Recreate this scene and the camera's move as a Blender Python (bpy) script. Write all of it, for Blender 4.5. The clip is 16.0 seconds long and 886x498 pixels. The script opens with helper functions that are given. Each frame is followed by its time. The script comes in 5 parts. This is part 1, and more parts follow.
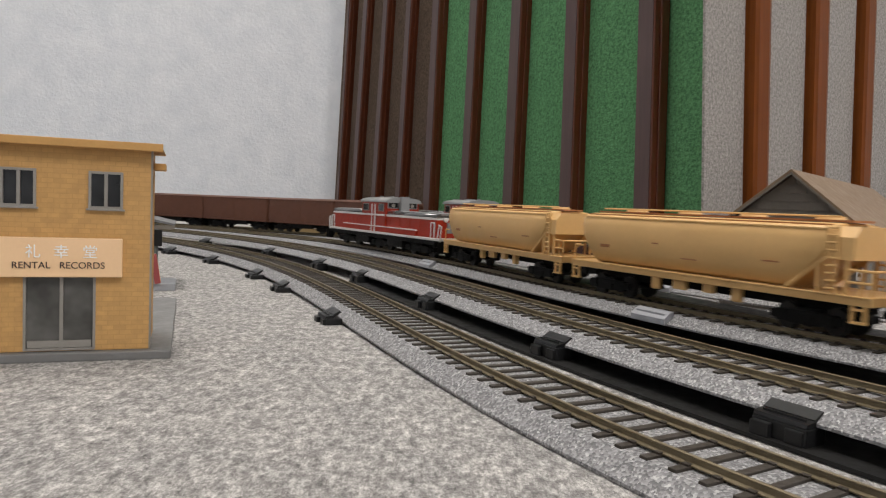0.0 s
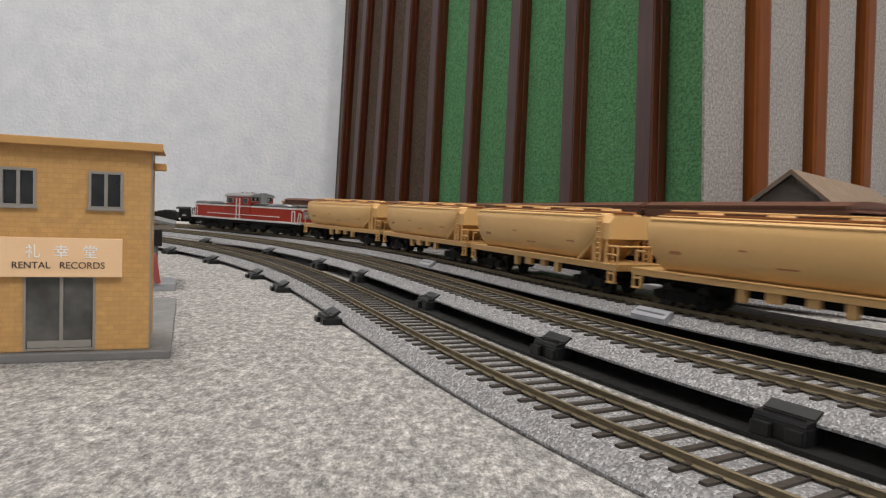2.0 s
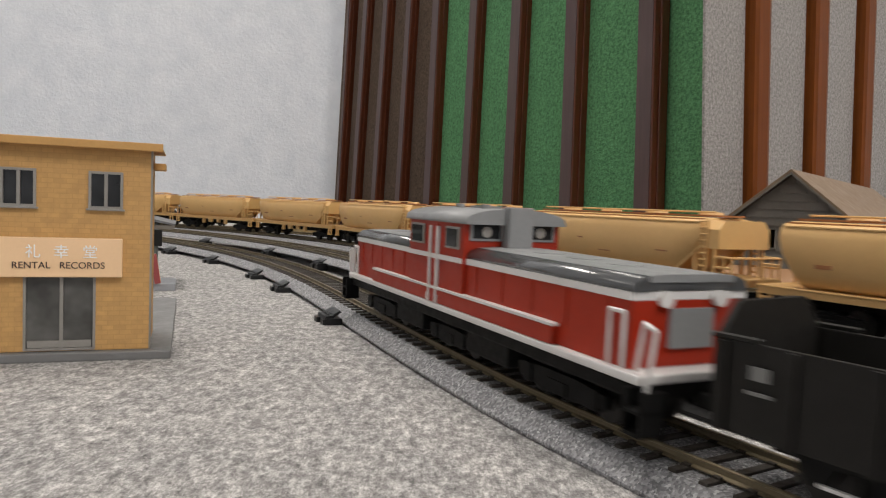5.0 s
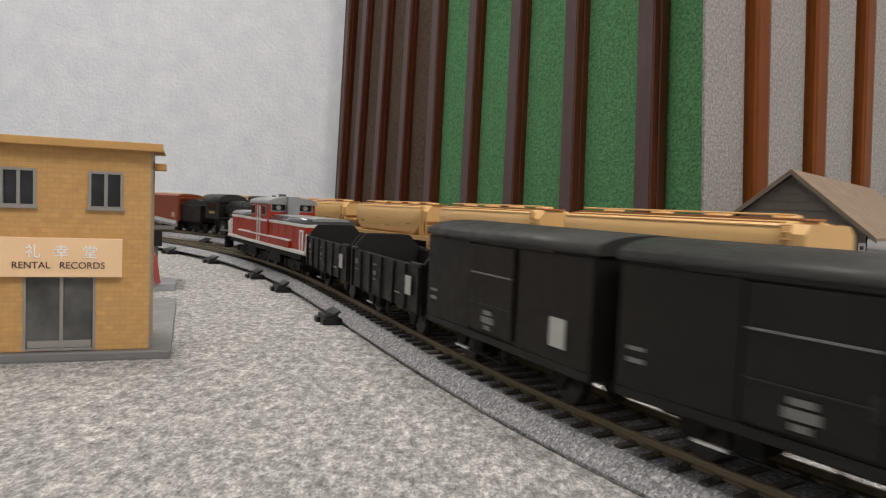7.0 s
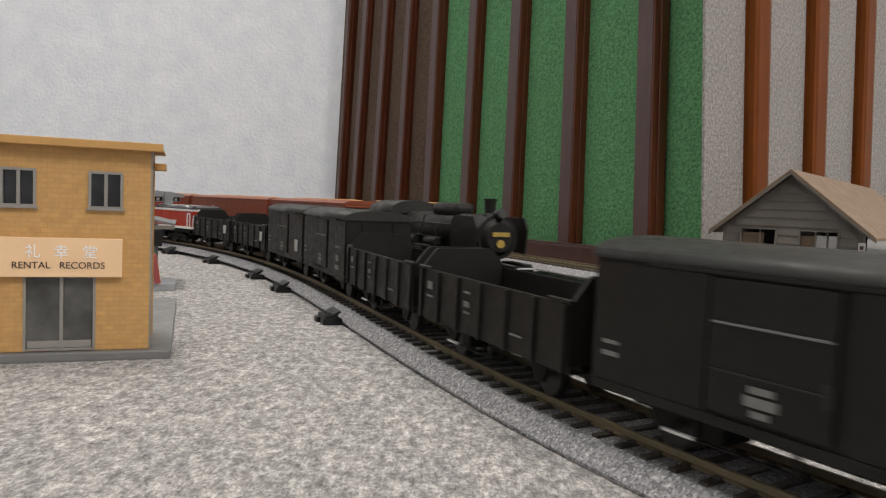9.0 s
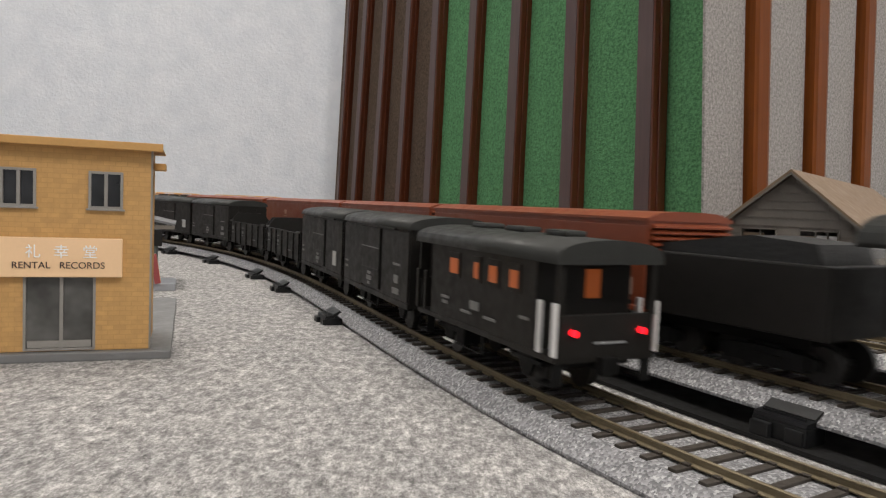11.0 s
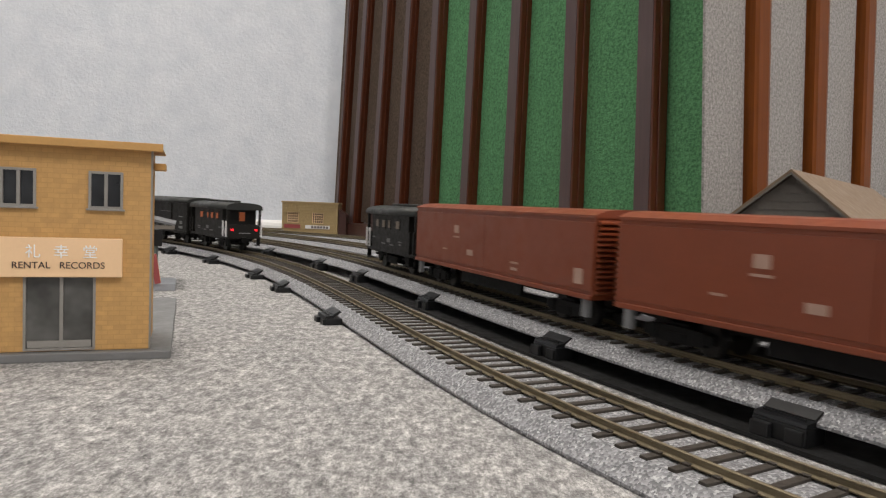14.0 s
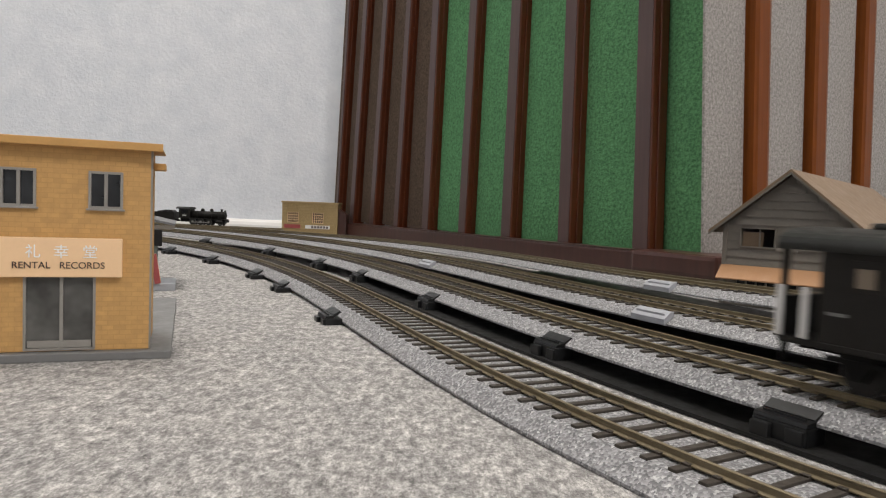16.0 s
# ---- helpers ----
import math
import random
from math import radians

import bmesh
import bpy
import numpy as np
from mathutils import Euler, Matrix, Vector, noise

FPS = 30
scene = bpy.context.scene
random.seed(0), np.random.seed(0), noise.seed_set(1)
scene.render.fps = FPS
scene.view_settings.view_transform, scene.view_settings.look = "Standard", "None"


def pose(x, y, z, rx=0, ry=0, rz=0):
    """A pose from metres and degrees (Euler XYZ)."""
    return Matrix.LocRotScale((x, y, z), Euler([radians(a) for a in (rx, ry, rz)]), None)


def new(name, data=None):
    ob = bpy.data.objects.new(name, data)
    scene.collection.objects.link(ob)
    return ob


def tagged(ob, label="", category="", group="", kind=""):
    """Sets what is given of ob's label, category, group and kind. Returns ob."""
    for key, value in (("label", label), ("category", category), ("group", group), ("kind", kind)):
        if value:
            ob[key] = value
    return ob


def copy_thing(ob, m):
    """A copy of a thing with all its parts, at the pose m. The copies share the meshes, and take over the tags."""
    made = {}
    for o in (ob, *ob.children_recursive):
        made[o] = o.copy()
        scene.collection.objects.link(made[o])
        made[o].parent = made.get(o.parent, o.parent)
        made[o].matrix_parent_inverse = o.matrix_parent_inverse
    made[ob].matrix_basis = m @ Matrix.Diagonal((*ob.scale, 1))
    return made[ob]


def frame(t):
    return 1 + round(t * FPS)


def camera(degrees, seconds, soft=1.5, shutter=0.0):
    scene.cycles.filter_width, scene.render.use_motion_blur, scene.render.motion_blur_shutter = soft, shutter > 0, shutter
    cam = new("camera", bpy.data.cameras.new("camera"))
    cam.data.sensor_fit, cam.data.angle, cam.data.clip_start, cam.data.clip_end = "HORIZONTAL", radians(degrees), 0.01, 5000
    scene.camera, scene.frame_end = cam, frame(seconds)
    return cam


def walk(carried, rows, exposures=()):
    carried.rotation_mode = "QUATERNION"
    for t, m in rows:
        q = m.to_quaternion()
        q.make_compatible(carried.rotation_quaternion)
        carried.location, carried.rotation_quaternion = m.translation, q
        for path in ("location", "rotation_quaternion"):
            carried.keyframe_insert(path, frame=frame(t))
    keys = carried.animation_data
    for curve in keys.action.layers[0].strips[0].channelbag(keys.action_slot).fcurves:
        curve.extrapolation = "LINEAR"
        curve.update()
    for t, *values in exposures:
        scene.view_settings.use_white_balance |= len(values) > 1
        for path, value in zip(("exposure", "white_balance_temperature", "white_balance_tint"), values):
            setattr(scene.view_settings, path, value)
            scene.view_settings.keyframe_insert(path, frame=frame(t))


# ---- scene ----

# ---------------- camera: it stands still, a hand's width above the carpet
CAM_Z = 0.0555
cam = camera(64.2, 16.0, soft=1.2, shutter=0.5)
STAND = pose(0, 0, CAM_Z) @ pose(0, 0, 0, 90 - 3.525, 0, 0) @ pose(0, 0, 0, 0, 0, 2.35)
walk(cam, [(0.0, STAND), (16.0, STAND)], exposures=[(0.0, -0.07), (4.2, -0.07), (6.5, 0.0), (16.0, 0.0)])

# ---------------- light: a closed room with white ceiling lamps
world = bpy.data.worlds.new("world")
scene.world = world
world.use_nodes = True
world.node_tree.nodes["Background"].inputs[0].default_value = (0.9, 0.95, 1.0, 1)
world.node_tree.nodes["Background"].inputs[1].default_value = 0.03


def area_lamp(name, x, y, z, sx, sy, watts, colour):
    d = bpy.data.lights.new(name, "AREA")
    d.shape, d.size, d.size_y, d.energy, d.color = "RECTANGLE", sx, sy, watts, colour
    ob = new(name, d)
    ob.matrix_basis = pose(x, y, z)
    return ob


LAMPS = [(-0.5, 0.55, 37), (0.9, 0.30, 12), (1.3, -1.5, 58), (-1.2, -2.0, 7)]
for lx, ly, watts in LAMPS:
    area_lamp("ceiling_tube_light", lx, ly, 2.30, 0.30, 1.25, watts, (1.0, 0.935, 0.86))


# ---------------- materials
def tree(name, base=(0.5, 0.5, 0.5), rough=0.6, metal=0.0):
    m = bpy.data.materials.new(name)
    m.use_nodes = True
    nt = m.node_tree
    b = nt.nodes["Principled BSDF"]
    b.inputs["Base Color"].default_value = (*base, 1)
    b.inputs["Roughness"].default_value = rough
    b.inputs["Metallic"].default_value = metal
    return m, nt, b


def node(nt, kind, **props):
    n = nt.nodes.new(kind)
    for k, v in props.items():
        n.inputs[k.replace("_", " ")].default_value = v
    return n


def coords(nt):
    return nt.nodes.new("ShaderNodeTexCoord").outputs["Object"]


def noise_of(nt, scale, detail=4.0, rough=0.6, vec=None):
    n = node(nt, "ShaderNodeTexNoise", Scale=scale, Detail=detail, Roughness=rough)
    nt.links.new(vec or coords(nt), n.inputs["Vector"])
    return n.outputs["Fac"]


def ramp(nt, fac, *stops):
    r = nt.nodes.new("ShaderNodeValToRGB")
    el = r.color_ramp.elements
    while len(el) < len(stops):
        el.new(0.5)
    for e, (p, c) in zip(el, stops):
        e.position, e.color = p, (*c, 1)
    nt.links.new(fac, r.inputs["Fac"])
    return r.outputs["Color"]


def mix(nt, fac, a, b, mode="MIX"):
    m = nt.nodes.new("ShaderNodeMix")
    m.data_type, m.blend_type = "RGBA", mode
    for sock, v in ((m.inputs["Factor"], fac), (m.inputs["A"], a), (m.inputs["B"], b)):
        if hasattr(v, "is_linked"):
            nt.links.new(v, sock)
        elif isinstance(v, tuple):
            sock.default_value = (*v, 1)
        else:
            sock.default_value = v
    return m.outputs["Result"]


def bump(nt, b, height, strength, dist):
    n = node(nt, "ShaderNodeBump", Strength=strength, Distance=dist)
    nt.links.new(height, n.inputs["Height"])
    nt.links.new(n.outputs["Normal"], b.inputs["Normal"])


def shade(c, k):
    return tuple(min(1.0, v * k) for v in c)


def painted(name, c, rough=0.45, var=0.18, scale=60.0, grain=900.0, metal=0.0, relief=0.15, spec=0.5):
    """Paint or plastic with soft stains, fine grain and a slight relief."""
    m, nt, b = tree(name, c, rough, metal)
    stains = ramp(nt, noise_of(nt, scale), (0.3, shade(c, 1 - var)), (0.7, shade(c, 1 + var * 0.6)))
    fine = ramp(nt, noise_of(nt, grain, 2), (0.35, shade(c, 1 - var * 0.8)), (0.65, shade(c, 1 + var * 0.5)))
    nt.links.new(mix(nt, 0.4, stains, fine), b.inputs["Base Color"])
    nt.links.new(ramp(nt, noise_of(nt, scale * 3), (0.3, (rough * 0.8,) * 3), (0.7, (min(1, rough * 1.25),) * 3)), b.inputs["Roughness"])
    bump(nt, b, noise_of(nt, grain, 2), relief, 0.0002)
    b.inputs["Specular IOR Level"].default_value = spec
    return m


def carpet_material():
    m, nt, b = tree("speckled_carpet", (0.4, 0.4, 0.4), 0.95)
    mp = nt.nodes.new("ShaderNodeMapping")
    mp.inputs["Scale"].default_value = (1, 0.55, 1)
    nt.links.new(coords(nt), mp.inputs["Vector"])
    tufts = ramp(nt, noise_of(nt, 330, 6, 0.85, mp.outputs["Vector"]), (0.35, (0.185, 0.183, 0.180)), (0.49, (0.408, 0.401, 0.392)), (0.63, (0.80, 0.785, 0.770)))
    fib = ramp(nt, noise_of(nt, 1100, 3, 0.75, mp.outputs["Vector"]), (0.38, (0.26, 0.26, 0.26)), (0.60, (1.0, 1.0, 1.0)))
    wide = ramp(nt, noise_of(nt, 70, 3, 0.6, mp.outputs["Vector"]), (0.32, (0.80, 0.795, 0.80)), (0.66, (1.0, 0.985, 0.98)))
    nt.links.new(mix(nt, 1.0, mix(nt, 0.55, tufts, fib, "MULTIPLY"), wide, "MULTIPLY"), b.inputs["Base Color"])
    bump(nt, b, noise_of(nt, 520, 5, 0.75, mp.outputs["Vector"]), 0.9, 0.0014)
    b.inputs["Specular IOR Level"].default_value = 0.15
    return m


def ballast_material():
    m, nt, b = tree("grey_ballast_plastic", (0.4, 0.4, 0.42), 0.7)
    v = nt.nodes.new("ShaderNodeTexVoronoi")
    v.inputs["Scale"].default_value = 1700
    nt.links.new(coords(nt), v.inputs["Vector"])
    grains = ramp(nt, v.outputs["Color"], (0.22, (0.09, 0.09, 0.095)), (0.5, (0.20, 0.20, 0.208)), (0.76, (0.32, 0.32, 0.33)), (0.92, (0.58, 0.58, 0.58)))
    soft = ramp(nt, noise_of(nt, 160, 3), (0.3, (0.19, 0.19, 0.20)), (0.7, (0.29, 0.29, 0.30)))
    nt.links.new(mix(nt, 0.3, grains, soft), b.inputs["Base Color"])
    nt.links.new(ramp(nt, v.outputs["Color"], (0.2, (0.85,) * 3), (0.9, (0.35,) * 3)), b.inputs["Roughness"])
    bump(nt, b, v.outputs["Distance"], 0.5, 0.0003)
    return m


def wallpaper_material():
    m, nt, b = tree("embossed_white_wallpaper", (0.72, 0.745, 0.79), 0.8)
    c = ramp(nt, noise_of(nt, 26, 4), (0.3, (0.655, 0.69, 0.745)), (0.7, (0.755, 0.78, 0.825)))
    nt.links.new(c, b.inputs["Base Color"])
    bump(nt, b, noise_of(nt, 150, 4, 0.58), 0.6, 0.0022)
    return m


def felt_material(name, c, contrast=0.35):
    m, nt, b = tree(name, c, 0.95)
    fine = ramp(nt, noise_of(nt, 330, 5, 0.8), (0.36, shade(c, 1 - contrast)), (0.64, shade(c, 1 + contrast * 1.2)))
    wide = ramp(nt, noise_of(nt, 14, 3), (0.3, shade(c, 0.85)), (0.7, shade(c, 1.12)))
    nt.links.new(mix(nt, 0.3, fine, wide), b.inputs["Base Color"])
    bump(nt, b, noise_of(nt, 300, 4, 0.7), 0.8, 0.002)
    b.inputs["Specular IOR Level"].default_value = 0.1
    return m


def wood_material(name, c, rough=0.35, spec=0.5):
    m, nt, b = tree(name, c, rough)
    b.inputs["Specular IOR Level"].default_value = spec
    mp = nt.nodes.new("ShaderNodeMapping")
    mp.inputs["Scale"].default_value = (1, 1, 0.06)
    nt.links.new(coords(nt), mp.inputs["Vector"])
    g = ramp(nt, noise_of(nt, 160, 5, 0.65, mp.outputs["Vector"]), (0.3, shade(c, 0.6)), (0.7, shade(c, 1.3)))
    w = ramp(nt, noise_of(nt, 18, 3), (0.3, shade(c, 0.75)), (0.7, shade(c, 1.15)))
    nt.links.new(mix(nt, 0.45, g, w), b.inputs["Base Color"])
    bump(nt, b, noise_of(nt, 200, 3, 0.6, mp.outputs["Vector"]), 0.25, 0.0006)
    return m


def brick_material(name, c, joint, bw, bh):
    m, nt, b = tree(name, c, 0.7)
    br = nt.nodes.new("ShaderNodeTexBrick")
    mp = nt.nodes.new("ShaderNodeMapping")
    mp.inputs["Rotation"].default_value = (radians(90), 0, 0)
    nt.links.new(coords(nt), mp.inputs["Vector"])
    nt.links.new(mp.outputs["Vector"], br.inputs["Vector"])
    br.inputs["Scale"].default_value = 1.0
    br.inputs["Brick Width"].default_value = bw
    br.inputs["Row Height"].default_value = bh
    br.inputs["Mortar Size"].default_value = bh * 0.10
    br.inputs["Mortar Smooth"].default_value = 0.4
    br.inputs["Color1"].default_value = (*shade(c, 0.94), 1)
    br.inputs["Color2"].default_value = (*shade(c, 1.05), 1)
    br.inputs["Mortar"].default_value = (*joint, 1)
    fine = ramp(nt, noise_of(nt, 300, 4), (0.3, (0.78,) * 3), (0.7, (1.0,) * 3))
    nt.links.new(mix(nt, 0.8, br.outputs["Color"], fine, "MULTIPLY"), b.inputs["Base Color"])
    bump(nt, b, br.outputs["Fac"], -0.25, 0.0003)
    return m


def glow(name, c, strength):
    m, nt, b = tree(name, c, 0.4)
    b.inputs["Emission Color"].default_value = (*c, 1)
    b.inputs["Emission Strength"].default_value = strength
    return m


def glass_material(name, c=(0.02, 0.022, 0.025), rough=0.06):
    m, nt, b = tree(name, c, rough)
    b.inputs["Specular IOR Level"].default_value = 0.4
    # blotches in the base colour stand for uneven reflections
    pale_sheen = ramp(nt, noise_of(nt, 70, 3), (0.35, shade(c, 0.45)), (0.68, shade(c, 1.25)))
    nt.links.new(pale_sheen, b.inputs["Base Color"])
    return m


M_CARPET = carpet_material()
M_BALLAST = ballast_material()
M_WALL = wallpaper_material()
M_WHITE = painted("white_paint", (0.78, 0.77, 0.75), 0.5, 0.05, 8, 200)
M_CEIL = painted("ceiling_paint", (0.75, 0.75, 0.74), 0.9, 0.04, 3, 80)
M_GREEN = felt_material("green_felt", (0.094, 0.236, 0.110), 0.6)
M_DKFELT = felt_material("dark_brown_felt", (0.092, 0.066, 0.049), 0.6)
M_GREYFELT = felt_material("grey_felt", (0.325, 0.307, 0.293), 0.55)
# purple-brown for post fronts: their lit sheen is put into the colour
M_FRONTSHEEN = wood_material("maroon_front_sheen", (0.074, 0.040, 0.036), 0.38, 0.6)
M_ORANGE = wood_material("reddish_varnished_wood", (0.165, 0.046, 0.007), 0.30, 0.12)
M_SIDEWOOD = wood_material("red_brown_varnished_wood", (0.086, 0.023, 0.010), 0.20)
M_PLANK = wood_material("dark_varnished_plank", (0.055, 0.022, 0.017), 0.3)
M_RAIL = painted("weathered_rail_metal", (0.185, 0.150, 0.092), 0.42, 0.25, 40, 900, 0.4)
M_SLEEPER = painted("dark_brown_plastic", (0.036, 0.029, 0.023), 0.6, 0.3, 200)
M_BLACKPL = painted("black_plastic", (0.009, 0.0095, 0.0105), 0.35, 0.2, 120, spec=0.35)
# black of the sheet added to deepen the shade below the raised lines
M_GAPSHADE = painted("black_gap_shade", (0.012, 0.012, 0.012), 0.5, 0.25, 60, spec=0.25)
M_GREYPL = painted("grey_plastic", (0.34, 0.35, 0.38), 0.45, 0.1, 120)
M_RED = painted("red_loco_paint", (0.33, 0.024, 0.008), 0.40, 0.12, 70, spec=0.3)
M_GREYP = painted("grey_roof_paint", (0.23, 0.235, 0.24), 0.45, 0.12, 80)
M_SHOULDER = painted("glossy_dark_grey_paint", (0.075, 0.078, 0.082), 0.16, 0.12, 80, spec=0.8)
M_WHITEP = painted("white_line_paint", (0.66, 0.65, 0.64), 0.45, 0.06, 80)
M_BLACKP = painted("black_wagon_paint", (0.0128, 0.0118, 0.0105), 0.5, 0.2, 90, spec=0.22)
M_BLACKR = painted("dark_grey_roof_paint", (0.026, 0.027, 0.025), 0.5, 0.2, 90, spec=0.3)
M_CREAM = painted("cream_wagon_paint", (0.68, 0.420, 0.165), 0.42, 0.07, 40, 600)
M_CREAMD = painted("rusty_walkway_paint", (0.34, 0.135, 0.045), 0.5, 0.15, 80)
M_WAKI = painted("red_oxide_paint", (0.200, 0.043, 0.014), 0.42, 0.12, 45, 600)
M_BROWN = painted("dark_brown_wagon_paint", (0.108, 0.038, 0.018), 0.5, 0.15, 60, 600)
M_UNDER = painted("black_underframe", (0.006, 0.006, 0.006), 0.6, 0.2, 150, spec=0.15)
M_AWNGREY = painted("dull_grey_awning", (0.14, 0.14, 0.145), 0.6, 0.15, 80)
M_PALE = painted("pale_card", (0.42, 0.42, 0.40), 0.6, 0.08, 150)
M_WHEEL = painted("dark_wheel_steel", (0.016, 0.015, 0.014), 0.45, 0.2, 200, spec=0.3)
M_STEEL = painted("wheel_steel", (0.35, 0.34, 0.33), 0.3, 0.15, 200, 900, 0.9)
M_BRASS = painted("brass_plate", (0.55, 0.38, 0.10), 0.35, 0.1, 200, 900, 0.8)
M_LETTER = painted("faded_white_lettering", (0.17, 0.17, 0.165), 0.6, 0.1, 200)
M_BUFF = painted("faded_buff_lettering", (0.42, 0.27, 0.21), 0.6, 0.15, 300)
M_COAL = painted("loose_coal", (0.014, 0.014, 0.014), 0.7, 0.5, 400, 700, 0, 1.0)
M_GLASS = glass_material("dark_glass")
# grey base colour carries the reflections seen in the shop panes
M_SHOPGLASS = glass_material("reflecting_shop_glass", (0.11, 0.11, 0.105), 0.12)
M_LIT = glow("lit_orange_window", (0.36, 0.085, 0.018), 0.22)
M_LITDIM = glow("lit_pale_window", (0.14, 0.11, 0.08), 0.10)
M_TAIL = glow("red_tail_lamp", (1.0, 0.01, 0.02), 2.0)
M_OCHRE = brick_material("ochre_brick", (0.57, 0.330, 0.118), (0.51, 0.290, 0.102), 0.0036, 0.0016)
M_OCHREP = painted("ochre_trim", (0.52, 0.29, 0.095), 0.6, 0.1, 90)
M_ALU = painted("grey_window_frame", (0.27, 0.255, 0.235), 0.45, 0.1, 100)
M_BASE = painted("dark_grey_base", (0.17, 0.17, 0.17), 0.6, 0.1, 60)
M_SIGN = painted("pale_peach_signboard", (0.86, 0.585, 0.345), 0.5, 0.04, 40)
M_CHALK = painted("bright_white_paint", (0.9, 0.9, 0.9), 0.5, 0.03, 80)
M_INK = painted("dark_sign_lettering", (0.06, 0.035, 0.03), 0.6, 0.1, 200)
M_SIDING = painted("grey_brown_siding", (0.178, 0.160, 0.136), 0.65, 0.15, 60)
M_ROOF = painted("tan_paper_roof", (0.195, 0.136, 0.088), 0.75, 0.10, 50)
M_AWN = painted("orange_tan_awning", (0.36, 0.19, 0.088), 0.6, 0.1, 50)
M_YELLOW = brick_material("khaki_brick", (0.36, 0.26, 0.12), (0.26, 0.18, 0.08), 0.005, 0.0024)
M_KHAKI = painted("khaki_trim", (0.34, 0.25, 0.12), 0.6, 0.1, 60)
M_PINK = painted("red_poster", (0.27, 0.05, 0.05), 0.6, 0.1, 200)
M_TEAL = painted("grey_teal_paint", (0.16, 0.19, 0.18), 0.6, 0.1, 100)


# ---------------- mesh helpers
def part(name, bm, material, parent=None, label="", smooth=False):
    me = bpy.data.meshes.new(name)
    bm.to_mesh(me)
    bm.free()
    me.materials.append(material)
    if smooth:
        for p in me.polygons:
            p.use_smooth = abs(p.normal.x) < 0.9
    ob = new(name, me)
    ob.parent = parent
    if label:
        ob["label"] = label
    return ob


def thing(name, m, label, category, group="", kind=""):
    ob = new(name)
    ob.empty_display_size = 0.01
    ob.matrix_basis = m
    return tagged(ob, label, category, group, kind)


def box(bm, x0, x1, y0, y1, z0, z1, bev=0.0, m=None):
    r = bmesh.ops.create_cube(bm, size=1.0)
    vs = r["verts"]
    for v in vs:
        v.co = Vector((x0 + (v.co.x + 0.5) * (x1 - x0), y0 + (v.co.y + 0.5) * (y1 - y0), z0 + (v.co.z + 0.5) * (z1 - z0)))
    if m is not None:
        bmesh.ops.transform(bm, matrix=m, verts=vs)
    if bev:
        es = list({e for v in vs for e in v.link_edges})
        bmesh.ops.bevel(bm, geom=es, offset=bev, segments=2, affect="EDGES", profile=0.6)
    return bm


def boxes(*specs, bev=0.0):
    bm = bmesh.new()
    for s in specs:
        box(bm, *s, bev=bev)
    return bm


def cyl(bm, a, b, r, r2=None, seg=12):
    a, b = Vector(a), Vector(b)
    ax = b - a
    m = Matrix.Translation((a + b) / 2) @ ax.to_track_quat("Z", "Y").to_matrix().to_4x4()
    bmesh.ops.create_cone(bm, cap_ends=True, segments=seg, radius1=r, radius2=r if r2 is None else r2, depth=ax.length, matrix=m)
    return bm


def rods(r, *pairs, seg=6):
    bm = bmesh.new()
    for pts in pairs:
        for a, b in zip(pts[:-1], pts[1:]):
            cyl(bm, a, b, r, seg=seg)
    return bm


def prism(bm, profile, x0, x1, axis="x"):
    """Extrude a closed profile of (u, v) along x (u = y, v = z) or along y (u = x, v = z)."""
    def at(u, v, w):
        return (w, u, v) if axis == "x" else (u, w, v)
    a = [bm.verts.new(at(u, v, x0)) for u, v in profile]
    b = [bm.verts.new(at(u, v, x1)) for u, v in profile]
    n = len(profile)
    fs = [bm.faces.new(a), bm.faces.new(b[::-1])]
    for i in range(n):
        fs.append(bm.faces.new((a[i], b[i], b[(i + 1) % n], a[(i + 1) % n])))
    bmesh.ops.recalc_face_normals(bm, faces=fs)
    return bm


def arch(half, low, eave, top, n=10, r=1.0):
    """A vehicle's cross-section: upright sides and a bowed roof."""
    pts = [(-half, low), (half, low), (half, eave)]
    for i in range(1, n):
        a = math.pi * i / n
        pts.append((half * r * math.cos(a), eave + (top - eave) * math.sin(a) ** 0.8))
    pts.append((-half, eave))
    return pts

# ---------------- the four lines of track: x as a polynomial of y, and the rail's height
LINES = {
    1: ((-1.3397, 1.2644, -0.8215, 0.1534), (0.0052, 0.0066), 0.126, 0.721, 0.44),
    2: ((-1.2726, 1.4531, -0.9811, 0.2442), (0.0, 0.0133), 0.169, 0.852, 0.50),
    3: ((-1.4830, 2.0756, -1.4153, 0.4075), (0.0, 0.0135), 0.248, 0.947, 0.57),
    4: ((-2.3680, 3.8754, -2.4707, 0.6705), (0.0126, -0.0286, 0.0282), 0.312, 1.035, 0.64),
}


